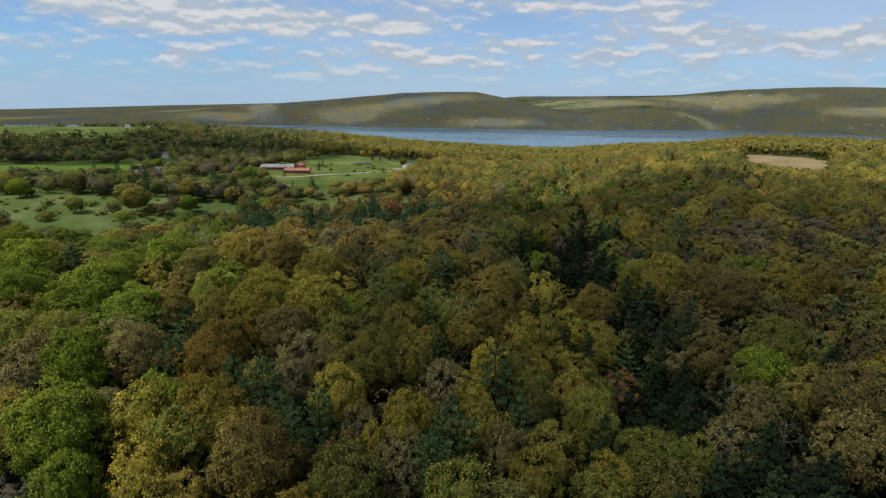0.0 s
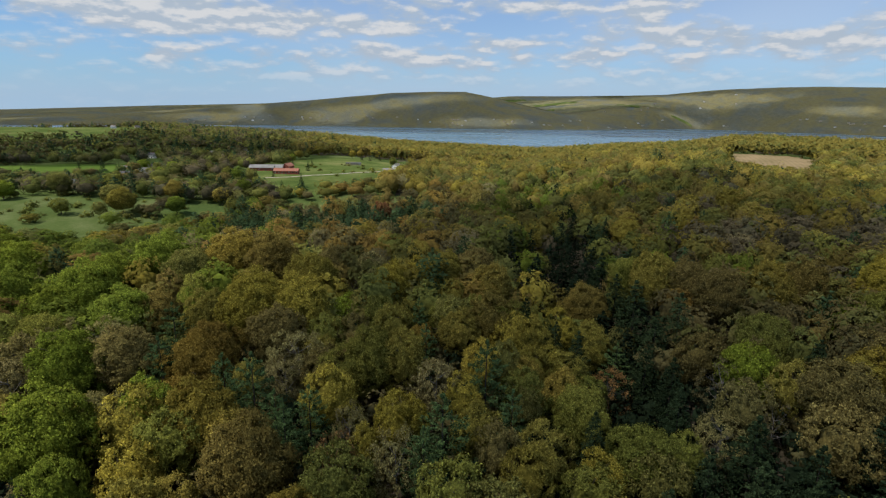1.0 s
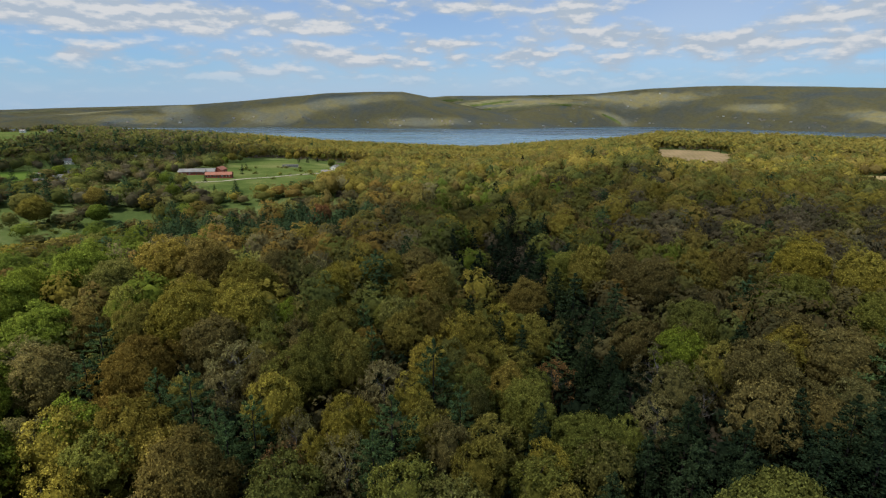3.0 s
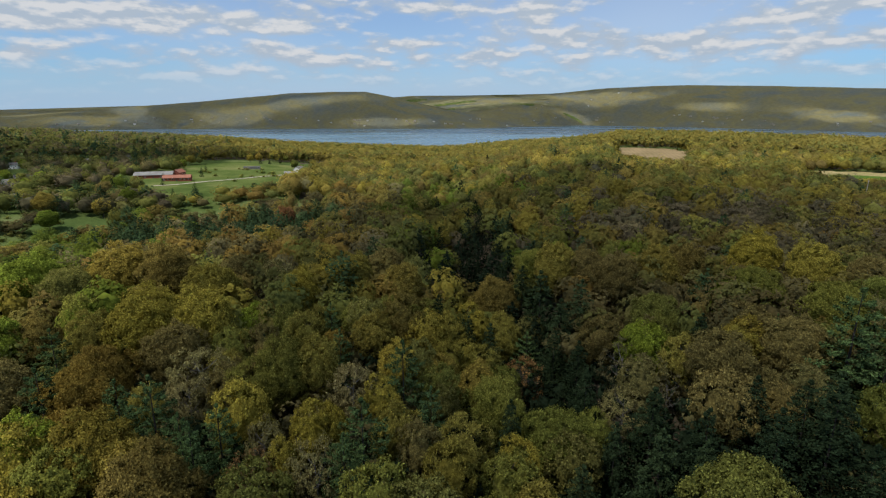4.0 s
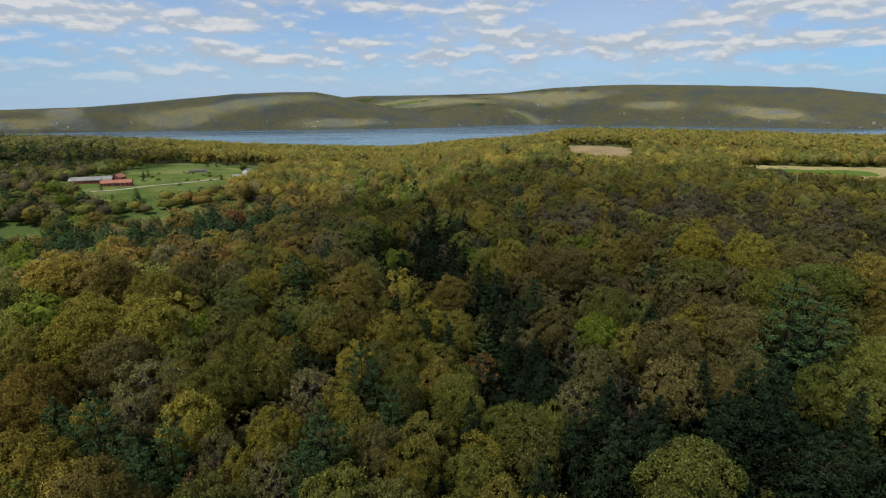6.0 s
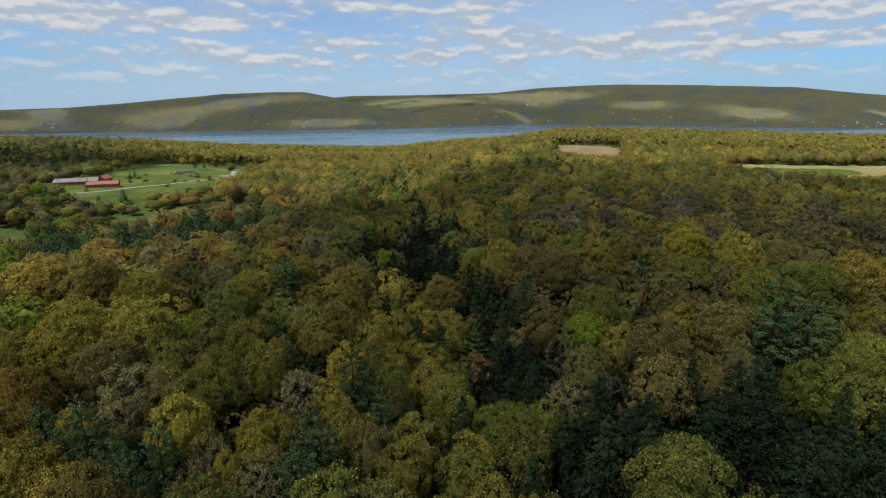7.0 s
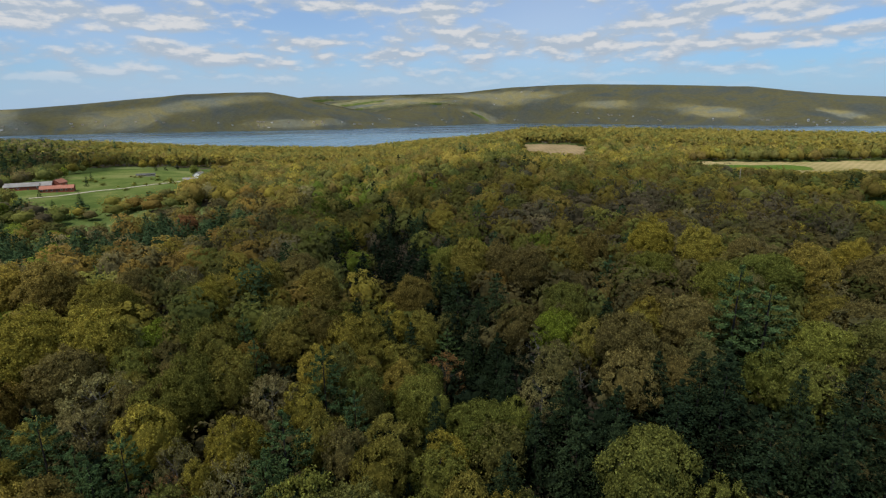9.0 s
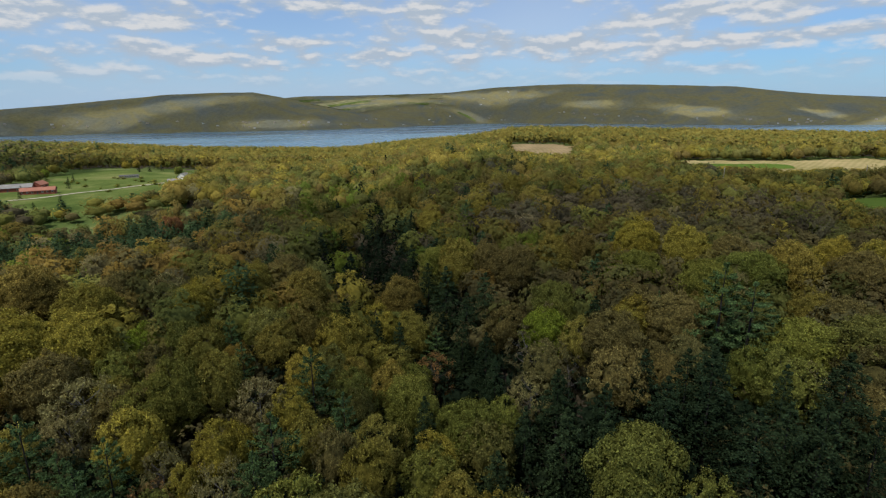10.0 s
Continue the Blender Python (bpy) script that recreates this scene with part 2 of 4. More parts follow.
PALE_BARK = surface("pale_bark", (0.09, 0.082, 0.072), (0.19, 0.175, 0.155), 1.2, 0.95, 0.6)
LITTER = surface("leaf_litter", (0.045, 0.038, 0.026), (0.085, 0.070, 0.046), 0.12, 1.0, 0.6, 9.0, 0.0, 0.1, 0.5)
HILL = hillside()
WATER = lake_water()
GRASS = meadow("meadow_grass", (0.048, 0.074, 0.020), (0.086, 0.116, 0.032), (0.165, 0.17, 0.066))
ROUGH_GRASS = meadow("rough_grass", (0.045, 0.072, 0.022), (0.078, 0.108, 0.032), (0.135, 0.155, 0.065))
LUSH = meadow("young_crop", (0.055, 0.095, 0.018), (0.078, 0.125, 0.024), (0.10, 0.145, 0.03))
STUBBLE = furrows("stubble", (0.17, 0.135, 0.07), (0.27, 0.20, 0.115), 25)
TILLED = furrows("tilled_strips", (0.19, 0.17, 0.065), (0.33, 0.265, 0.135), 65)
FAR_FARM = meadow("far_farmland", (0.115, 0.125, 0.07), (0.16, 0.16, 0.085), (0.24, 0.21, 0.135))
GRAVEL = surface("gravel_lane", (0.30, 0.27, 0.21), (0.46, 0.42, 0.34), 0.3, 1.0, 0.4)
RED_BOARD = surface("red_boards", (0.17, 0.045, 0.03), (0.26, 0.075, 0.045), 0.5, 0.8, 0.2)
RED_ROOF = surface("rusty_red_roof", (0.22, 0.085, 0.055), (0.32, 0.13, 0.085), 0.3, 0.7, 0.2)
GREY_ROOF = surface("grey_roof", (0.13, 0.125, 0.12), (0.25, 0.24, 0.23), 0.2, 0.6, 0.2)
DARK_ROOF = surface("dark_shingles", (0.05, 0.05, 0.055), (0.11, 0.105, 0.10), 0.3, 0.8, 0.3)
WHITE_WALL = surface("white_siding", (0.62, 0.61, 0.58), (0.80, 0.79, 0.76), 0.3, 0.7, 0.1)
TAN_WALL = surface("tan_siding", (0.34, 0.28, 0.20), (0.48, 0.41, 0.31), 0.3, 0.7, 0.1)
DARK_GLASS = surface("window_glass", (0.02, 0.024, 0.03), (0.05, 0.055, 0.065), 0.5, 0.08, 0.0, 8.0, 0.0, 0.6)
POLE_WOOD = surface("weathered_pole", (0.30, 0.27, 0.23), (0.46, 0.42, 0.36), 1.5, 0.9, 0.3)
MIST = cloud_mist("cloud_mist", 0.24)
THIN_MIST = cloud_mist("thin_cloud_mist", 0.03)
SOFT_MIST = cloud_mist("soft_cloud_mist", 0.32)


# ---------------------------------------------------------------- the lie of the land
def smooth(a, b, v):
    s = np.clip((v - a) / (b - a), 0, 1)
    return s * s * (3 - 2 * s)


def wander(x, y, size, seed):
    """Soft rolling noise of about -1 to 1, from a few waves that run in different directions."""
    total = 0
    for k in range(5):
        a = seed * 1.7 + k * 2.399
        f = (1 + 0.37 * k) / size
        total = total + np.sin((x * math.cos(a) + y * math.sin(a)) * f * 6.283 + seed * 3.1 + k * 1.3) / (1 + 0.5 * k)
    return total / 2.4


# the far shore's distance, and the skylines' heights above the eye's level in degrees, by compass direction from the wood
SHORE_AZ = [-60, -20, -10, 0, 10, 17, 23, 27, 33, 40, 48, 55, 65, 90]
SHORE_R = [3500, 3450, 3380, 3200, 3200, 3380, 3800, 4050, 3900, 3800, 3650, 3600, 3900, 4000]
FRONT_AZ = [-60, -39, -33, -27, -19, -13, -8.5, -4, 0, 3.4, 6, 9.2, 12.5, 16, 20, 90]
FRONT_EL = [-1.2, -1.3, -1.1, -0.6, 0.1, 0.62, 1.08, 1.52, 1.70, 1.74, 1.27, 0.5, -0.15, -0.9, -1.6, -1.6]
BACK_AZ = [-60, -39, -33, -27, -19, 4, 8, 10, 18, 23.5, 28, 33, 36, 43, 50.7, 55.2, 57.5, 62, 75, 90]
BACK_EL = [-0.7, -0.83, -0.45, -0.1, 0.2, 1.0, 1.33, 1.37, 1.42, 1.60, 2.06, 2.24, 2.26, 2.06, 1.70, 1.10, 0.85, 0.54, 0.5, 0.4]
# the rim of the plateau above the near shore: how far out it lies and how high it is
RIM_AZ = [-60, -29, -22, -16.7, -11, -5, 0, 4, 9, 13, 18.6, 22, 26, 30, 38, 46, 55, 62, 90]
RIM_R = [1480, 1450, 1450, 1400, 1250, 1180, 1150, 1150, 1150, 1150, 1150, 1150, 1150, 1150, 1150, 1200, 1250, 1300, 1300]
RIM_Z = [60, 60, 44, 39, 36, 27, 21, 17, 13, 13, 28, 33, 41, 55, 55, 49, 46, 45, 45]
# hollows and swells: x, y, spread in x and in y, height
HOLLOWS = [(82, 430, 45, 60, -8), (-85, 315, 80, 48, -13), (-195, 235, 60, 40, -9), (360, 555, 95, 60, -9), (490, 760, 90, 90, -3),
           (365, 240, 85, 55, -9), (545, 355, 90, 70, -1), (-470, 660, 130, 90, -8)]
RAVINE_Y = [-60, 0, 40, 80, 115, 140, 175, 220, 290, 380, 470, 600, 760]
RAVINE_X = [95, 66, 50, 43, 46, 50, 53, 58, 66, 80, 112, 170, 215]


def land(x, y):
    """The height of the ground."""
    x, y = np.asarray(x, float), np.asarray(y, float)
    r, az = np.hypot(x, y), np.degrees(np.arctan2(x, y))
    rim_r, rim_z = np.interp(az, RIM_AZ, RIM_R), np.interp(az, RIM_AZ, RIM_Z)
    rim_z = np.where(np.abs(az) > 100, 48, rim_z)
    z = 48 + (rim_z - 48) * smooth(0, 1, (r - 300) / (rim_r - 300))
    z = z - (rim_z + 14) * smooth(0, 560, r - rim_r) * (np.abs(az) < 100)
    for cx, cy, wide, long, up in HOLLOWS:
        z = z + up * np.exp(-((x - cx) / wide) ** 2 / 2 - ((y - cy) / long) ** 2 / 2)
    # the wooded hill right of the ravine's head
    z = z + 15 * np.exp(-((az - 22.5) / 8) ** 2 - ((r - 560) / 190) ** 2) * (y > 0)
    z = z + 1.2 * wander(x, y, 420, 1) + 0.7 * wander(x, y, 110, 2)
    side = x - np.interp(y, RAVINE_Y, RAVINE_X)
    fade = smooth(780, 420, y)
    z = z - (17 - 7 * smooth(180, 280, y)) * fade * np.exp(-(side / 15) ** 2 / 2) + 3 * fade * np.exp(-((side + 34) / 22) ** 2 / 2)
    # over the lake
    shore = np.interp(az, SHORE_AZ, SHORE_R) + 35 * wander(x, y, 900, 5)
    front_z = EYE[2] + 3850 * np.tan(np.radians(np.interp(az, FRONT_AZ, FRONT_EL)))
    back_z = EYE[2] + 4750 * np.tan(np.radians(np.interp(az, BACK_AZ, BACK_EL)))
    rise = np.clip((r - shore) / np.maximum(3850 - shore, 260), 0, 1)
    front = front_z * np.sin(rise * math.pi / 2) * (1 - 0.5 * smooth(4000, 4500, r))
    foot = shore + (np.maximum(shore, 3900) - shore) * smooth(24, 8, az)
    rise2 = np.clip((r - foot) / (4750 - foot), 0, 1)
    back = back_z * np.sin(rise2 * math.pi / 2) ** 0.9
    # gullies that run slantwise down the slope
    fall = np.sin(rise2 * math.pi)
    for at, lean, wide, deep in ((46.2, 2.2, 0.35, 20), (51.5, 3.0, 0.4, 22), (31.5, 1.5, 0.35, 14), (40.0, 1.2, 0.3, 12), (56.0, 2.6, 0.35, 16), (27.0, -1.2, 0.4, 12)):
        back = back - deep * fall * np.exp(-((az - at + lean * (rise2 - 0.5) * 2) / wide) ** 2)
    roll = np.sin(np.clip(rise, 0, 1) * math.pi)
    hills = np.maximum(np.maximum(front, back), 3.0 * smooth(0, 60, r - shore)) + roll * (7 * wander(x, y, 700, 3) + 3 * wander(x, y, 260, 4))
    far = smooth(-80, 10, r - shore) * (y > -200)
    return z * (1 - far) + hills * far


def mesh_object(name, verts, faces, mat, parent=None, smooth_shade=False, mats=None, index=None):
    me = bpy.data.meshes.new(name)
    me.from_pydata([tuple(v) for v in verts], [], [tuple(f) for f in faces])
    for m in (mats or [mat]):
        me.materials.append(m)
    if index is not None:
        me.polygons.foreach_set("material_index", np.asarray(index, np.int32))
    if smooth_shade:
        me.polygons.foreach_set("use_smooth", np.ones(len(me.polygons), bool))
    me.update()
    ob = new(name, me)
    if parent is not None:
        ob.parent = parent
    return ob


def part(name, bm, mat, parent, label=""):
    me = bpy.data.meshes.new(name)
    bm.to_mesh(me)
    bm.free()
    me.materials.append(mat)
    ob = new(name, me)
    ob.parent = parent
    if label:
        ob["label"] = label
    return ob


def graded(lo, hi, fine, grow):
    out, step, p = [0.0], fine, 0.0
    while p < hi:
        p += step
        step = min(step * grow, 62)
        out.append(p)
    p, step = 0.0, fine
    while p > lo:
        p -= step
        step = min(step * grow, 62)
        out.insert(0, p)
    return np.array(out)


def build_ground():
    gx, gy = graded(-5000, 5200, 7, 1.022), graded(-700, 5250, 7, 1.022)
    X, Y = np.meshgrid(gx, gy)
    Z = land(X, Y)
    nx, ny = len(gx), len(gy)
    verts = np.stack([X.ravel(), Y.ravel(), Z.ravel()], 1)
    i = (np.arange(ny - 1)[:, None] * nx + np.arange(nx - 1)[None]).ravel()
    faces = np.stack([i, i + 1, i + nx + 1, i + nx], 1)
    mid = verts[faces].mean(1)
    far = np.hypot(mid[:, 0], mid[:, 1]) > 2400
    open_land = np.zeros(len(mid), bool)
    for _, (cx, cy, a, b, turn), _, _ in FIELDS:
        open_land |= inside(mid[:, 0], mid[:, 1], (cx, cy, a * 1.25 + 30, b * 1.25 + 30, turn))
    open_land |= (mid[:, 0] < -170 - 40 * wander(mid[:, 0], mid[:, 1], 150, 14)) & (mid[:, 1] > 250)
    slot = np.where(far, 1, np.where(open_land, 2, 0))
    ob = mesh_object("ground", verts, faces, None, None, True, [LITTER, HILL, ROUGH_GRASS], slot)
    tagged(ob, "rolling ground with leaf litter and wooded hills beyond the lake", "ground", kind="structure")
    w = mesh_object("water", [(-5200, 700, 0), (5300, 700, 0), (5300, 5250, 0), (-5200, 5250, 0)], [(0, 1, 2, 3)], WATER)
    tagged(w, "wide blue-grey lake with a faintly rippled surface", "lake", kind="structure")



# ---------------------------------------------------------------- fields
def inside(px, py, f):
    """Whether points lie in a field, a rounded four-sided patch with an uneven edge."""
    cx, cy, half_a, half_b, turn = f
    c, s = math.cos(radians(turn)), math.sin(radians(turn))
    u = ((px - cx) * c + (py - cy) * s) / half_a
    w = (-(px - cx) * s + (py - cy) * c) / half_b
    edge = 1 + 0.16 * wander(px, py, 110, 7) + 0.10 * wander(px, py, 41, 8)
    return (np.abs(u) ** 4 + np.abs(w) ** 4) ** 0.25 < edge


# centre x and y, half length, half width, turn of the length from the x axis
FIELDS = [
    ("farm_meadow", (-108, 592, 77, 166, -9), GRASS, "bright green farm meadow with scattered bushes"),
    ("old_pasture", (-250, 325, 80, 30, -22), ROUGH_GRASS, "rough green pasture with pale flower patches"),
    ("old_pasture", (-178, 352, 40, 16, -20), ROUGH_GRASS, "small rough clearing among the trees"),
    ("crop_field", (-375, 530, 95, 55, 20), LUSH, "lush green field beside a hedge"),
    ("ridge_meadow", (-900, 1020, 350, 290, 28), GRASS, "sunlit yellow-green hilltop meadow"),
    ("stubble_field", (453, 697, 47, 88, -33), STUBBLE, "tan bare stubble field ringed by trees"),
    ("strip_field", (622, 362, 165, 58, -23), TILLED, "strip field of tan stubble and pale green"),
    ("green_strip", (522, 404, 46, 24, -23), LUSH, "narrow bright green strip of young crop"),
    ("far_field", (1420, 4430, 260, 55, -14), FAR_FARM, "tan farm field on the far slope"),
    ("far_field", (2000, 4180, 200, 45, -25), FAR_FARM, "tan hill field beyond the lake"),
    ("far_field", (860, 4150, 190, 62, -10), FAR_FARM, "tan farmland on the gentle far slope"),
    ("far_field", (1060, 3940, 180, 42, -14), FAR_FARM, "yellow-green farmland above the far shore"),
    ("far_field", (1260, 3830, 110, 32, -18), FAR_FARM, "tan farm plot among far hedges"),
    ("far_field", (1712, 3640, 75, 15, -25), GRASS, "bright green park by the far shore"),
    ("far_field", (-2350, 3750, 330, 60, 30), FAR_FARM, "yellow-green field on the far slope"),
    ("far_field", (-1700, 4150, 260, 50, 20), FAR_FARM, "tan field on the far slope"),
    ("green_plot", (440, 213, 36, 26, -30), LUSH, "bright green grassy plot beside a road"),
]


# small fields in a patchwork on the gentle slope over the lake
patch_rng = np.random.default_rng(23)
for k in range(18):
    az, far_r = patch_rng.uniform(8, 22), patch_rng.uniform(3950, 4600)
    FIELDS.append(("far_field", (far_r * math.sin(radians(az)), far_r * math.cos(radians(az)), patch_rng.uniform(60, 170), patch_rng.uniform(18, 42), -az + patch_rng.uniform(-12, 12)),
                   (FAR_FARM, GRASS, FAR_FARM)[k % 3], ("tan farm plot among far hedges", "green farm plot among far hedges")[k % 3 == 1]))

build_ground()


def build_field(name, f, mat, label, lift=0.35):
    cx, cy, a, b, turn = f
    size = max(a, b) * 1.25
    k = 46
    g = np.linspace(-size, size, k)
    c, s = math.cos(radians(turn)), math.sin(radians(turn))
    U, W = np.meshgrid(g * (a / max(a, b)), g * (b / max(a, b)))
    X, Y = cx + U * c - W * s, cy + U * s + W * c
    Z = land(X, Y) + lift
    i = (np.arange(k - 1)[:, None] * k + np.arange(k - 1)[None]).ravel()
    faces = np.stack([i, i + 1, i + k + 1, i + k], 1)
    verts = np.stack([X.ravel(), Y.ravel(), Z.ravel()], 1)
    mid = verts[faces].mean(1)
    faces = faces[inside(mid[:, 0], mid[:, 1], f)]
    used = np.unique(faces)
    back = np.zeros(len(verts), int)
    back[used] = np.arange(len(used))
    tagged(mesh_object(name, verts[used], back[faces], mat, None, True), label, "field", kind="structure")


for i, (name, f, mat, label) in enumerate(FIELDS):
    build_field(name, f, mat, label, 0.35 + 0.1 * i)


# ---------------------------------------------------------------- trees
rng = np.random.default_rng(11)


def leaf_cards(points, normals, size, rng, tilt=0.6, slim=0.75):
    """Small leaf tufts, a triangle each, facing roughly along the normals."""
    m = len(points)
    n = normals / (np.linalg.norm(normals, axis=1)[:, None] + 1e-9) + rng.normal(0, tilt, (m, 3))
    n /= np.linalg.norm(n, axis=1)[:, None] + 1e-9
    t = np.cross(n, rng.normal(0, 1, (m, 3)))
    t /= np.linalg.norm(t, axis=1)[:, None] + 1e-9
    b = np.cross(n, t)
    s = size * rng.uniform(0.65, 1.3, (m, 1))
    v = np.stack([points + t * s * 1.1, points - t * s * 0.55 + b * s * slim * 1.2, points - t * s * 0.55 - b * s * slim * 1.2], 1)
    f = np.arange(3 * m).reshape(-1, 3)
    return v.reshape(-1, 3), f, np.zeros(len(f), bool)


def sphere_points(m, rng, low=-0.35):
    z = rng.uniform(low, 1, m)
    a = rng.uniform(0, 6.2832, m)
    q = np.sqrt(1 - z * z)
    return np.stack([q * np.cos(a), q * np.sin(a), z], 1)


def ball(level):
    bm = bmesh.new()
    bmesh.ops.create_icosphere(bm, subdivisions=level, radius=1.0)
    v = np.array([tuple(p.co) for p in bm.verts])
    f = np.array([[q.index for q in t.verts] for t in bm.faces])
    bm.free()
    return v, f


def broad_crown(rng, lobes, tufts, each, leaf, fill=1.0, core=2, heart=0.6, share=(0.42, 0.33), loose=0.075, tilt=0.6):
    """A broad crown of radius about 1 in plan: an uneven dome of rounded lobes, each of them many tufts of leaves round a dense heart.
    Base at z = 0, top at about 1.85. Gives points, triangles, which of them are shaded smooth, and the way each point faces:
    shares of the whole crown's round form, of the lobe's and of the leaf's own."""
    k = sphere_points(lobes, rng, -0.6)
    for _ in range(8):
        # spread the lobes more evenly round the dome
        d = k[:, None] - k[None]
        w = np.linalg.norm(d, axis=2) + np.eye(lobes)
        k = k + 0.5 / lobes * (d / w[..., None] ** 3).sum(1)
        k /= np.linalg.norm(k, axis=1)[:, None]
        k[:, 2] = np.maximum(k[:, 2], -0.7)
    swell = 1 + rng.normal(0, 0.11, lobes)
    centre = k * (0.70, 0.70, 0.68) * swell[:, None] + (0, 0, 0.85)
    size = rng.uniform(0.75, 1.25, lobes) * 1.7 / math.sqrt(lobes)
    who = np.repeat(np.arange(lobes), tufts)
    out = sphere_points(len(who), rng, -1.0) + 0.95 * k[who]
    out /= np.linalg.norm(out, axis=1)[:, None] + 1e-9
    spot = centre[who] + out * (size[who] * rng.uniform(0.8, 1.1, len(who)))[:, None]
    keep = rng.random(len(who)) < fill
    spot, out, who = spot[keep], out[keep], who[keep]
    pick = np.repeat(np.arange(len(spot)), each)
    pts = spot[pick] + rng.normal(0, loose, (len(pick), 3)) * (1, 1, 0.8)
    v, f, soft = leaf_cards(pts, out[pick] + 0.5 * k[who][pick] + (0, 0, 0.2), leaf, rng, tilt)
    t = v.reshape(-1, 3, 3)
    own = np.cross(t[:, 1] - t[:, 0], t[:, 2] - t[:, 0])
    own /= np.linalg.norm(own, axis=1)[:, None] + 1e-9
    whole = (pts - (0, 0, 0.7)) / (1.0, 1.0, 0.85)
    whole /= np.linalg.norm(whole, axis=1)[:, None] + 1e-9
    own *= np.where((own * whole).sum(1) < 0, -1.0, 1.0)[:, None]
    ways = share[0] * whole + share[1] * out[pick] + (1 - sum(share)) * own
    ways = np.repeat(ways / (np.linalg.norm(ways, axis=1)[:, None] + 1e-9), 3, axis=0)
    if fill == 1.0 and core:
        v0, f0 = ball(core)
        body = v0 * (1 + rng.normal(0, 0.07, (len(v0), 1))) * (heart, heart, heart * 0.95) + (0, 0, 0.82)
        f = np.concatenate([f, f0 + len(v)])
        v, soft, ways = np.concatenate([v, body]), np.concatenate([soft, np.ones(len(f0), bool)]), np.concatenate([ways, v0])
    return v, f, soft, ways


def rounded(geo, centre, scale, share):
    """Adds to a crown's points the way each one faces: part of its own leaf, part of the whole crown's round form."""
    v, f, soft = geo[:3]
    whole = (v - np.array(centre)) / np.array(scale) ** 2
    whole /= np.linalg.norm(whole, axis=1)[:, None] + 1e-9
    t = v[f]
    own = np.cross(t[:, 1] - t[:, 0], t[:, 2] - t[:, 0])
    own /= np.linalg.norm(own, axis=1)[:, None] + 1e-9
    out = np.zeros_like(v)
    for j in range(3):
        w = own * np.sign((own * whole[f[:, j]]).sum(1))[:, None]
        np.add.at(out, f[:, j], w)
    out /= np.linalg.norm(out, axis=1)[:, None] + 1e-9
    out = share * whole + (1 - share) * out
    out /= np.linalg.norm(out, axis=1)[:, None] + 1e-9
    return v, f, soft, out


def tube(path, radii, sides=5):
    """A tapered limb along a path."""
    path = np.asarray(path, float)
    v, f = [], []
    for i, (p, r) in enumerate(zip(path, radii)):
        d = path[min(i + 1, len(path) - 1)] - path[max(i - 1, 0)]
        d = d / (np.linalg.norm(d) + 1e-9)
        a = np.cross(d, (0.3, 0.9, 0.1))
        a /= np.linalg.norm(a) + 1e-9
        b = np.cross(d, a)
        for j in range(sides):
            w = 6.2832 * j / sides
            v.append(p + r * (a * math.cos(w) + b * math.sin(w)))
    for i in range(len(path) - 1):
        for j in range(sides):
            f.append((i * sides + j, i * sides + (j + 1) % sides, (i + 1) * sides + (j + 1) % sides, (i + 1) * sides + j))
    return np.array(v), np.array(f)


def join(pieces):
    """Pieces of points, faces and, where given, smooth marks, as one."""
    vs, fs, ss, at = [], [], [], 0
    for p in pieces:
        vs.append(p[0])
        fs.append(p[1] + at)
        ss.append(p[2] if len(p) > 2 else np.zeros(len(p[1]), bool))
        at += len(p[0])
    return np.concatenate(vs), np.concatenate(fs), np.concatenate(ss)


def stretched(geo, scale, up=0.0):
    return (geo[0] * scale + (0, 0, up), *geo[1:])


def woody(rng, height, spread, limbs, twigs, thick):
    """A trunk with rising limbs and twigs, in one mesh."""
    lean = rng.normal(0, 0.03, 2)
    trunk = [(lean[0] * h, lean[1] * h, h) for h in np.linspace(-1.5, height * 0.86, 6)]
    out = [tube(trunk, np.linspace(thick, thick * 0.2, 6), 6)]
    for i in range(limbs):
        h = height * rng.uniform(0.38, 0.8)
        a = i * 2.399 + rng.uniform(-0.4, 0.4)
        reach = spread * rng.uniform(0.55, 0.95) * (1.15 - 0.5 * h / height)
        d = np.array([math.cos(a), math.sin(a), 0])
        base = np.array([lean[0] * h, lean[1] * h, h])
        mid = base + d * reach * 0.5 + (0, 0, reach * 0.35)
        tip = base + d * reach + (0, 0, reach * rng.uniform(0.7, 1.1))
        out.append(tube([base, mid, tip], [thick * 0.38, thick * 0.22, thick * 0.05], 4))
        for _ in range(twigs):
            s = rng.uniform(0.25, 1.0)
            p = base + (tip - base) * s
            q = p + rng.normal(0, 1, 3) * reach * 0.28 + (0, 0, reach * 0.28)
            out.append(tube([p, (p + q) / 2 + rng.normal(0, 0.1, 3), q], [thick * 0.09, thick * 0.06, thick * 0.02], 3))
    return join(out)


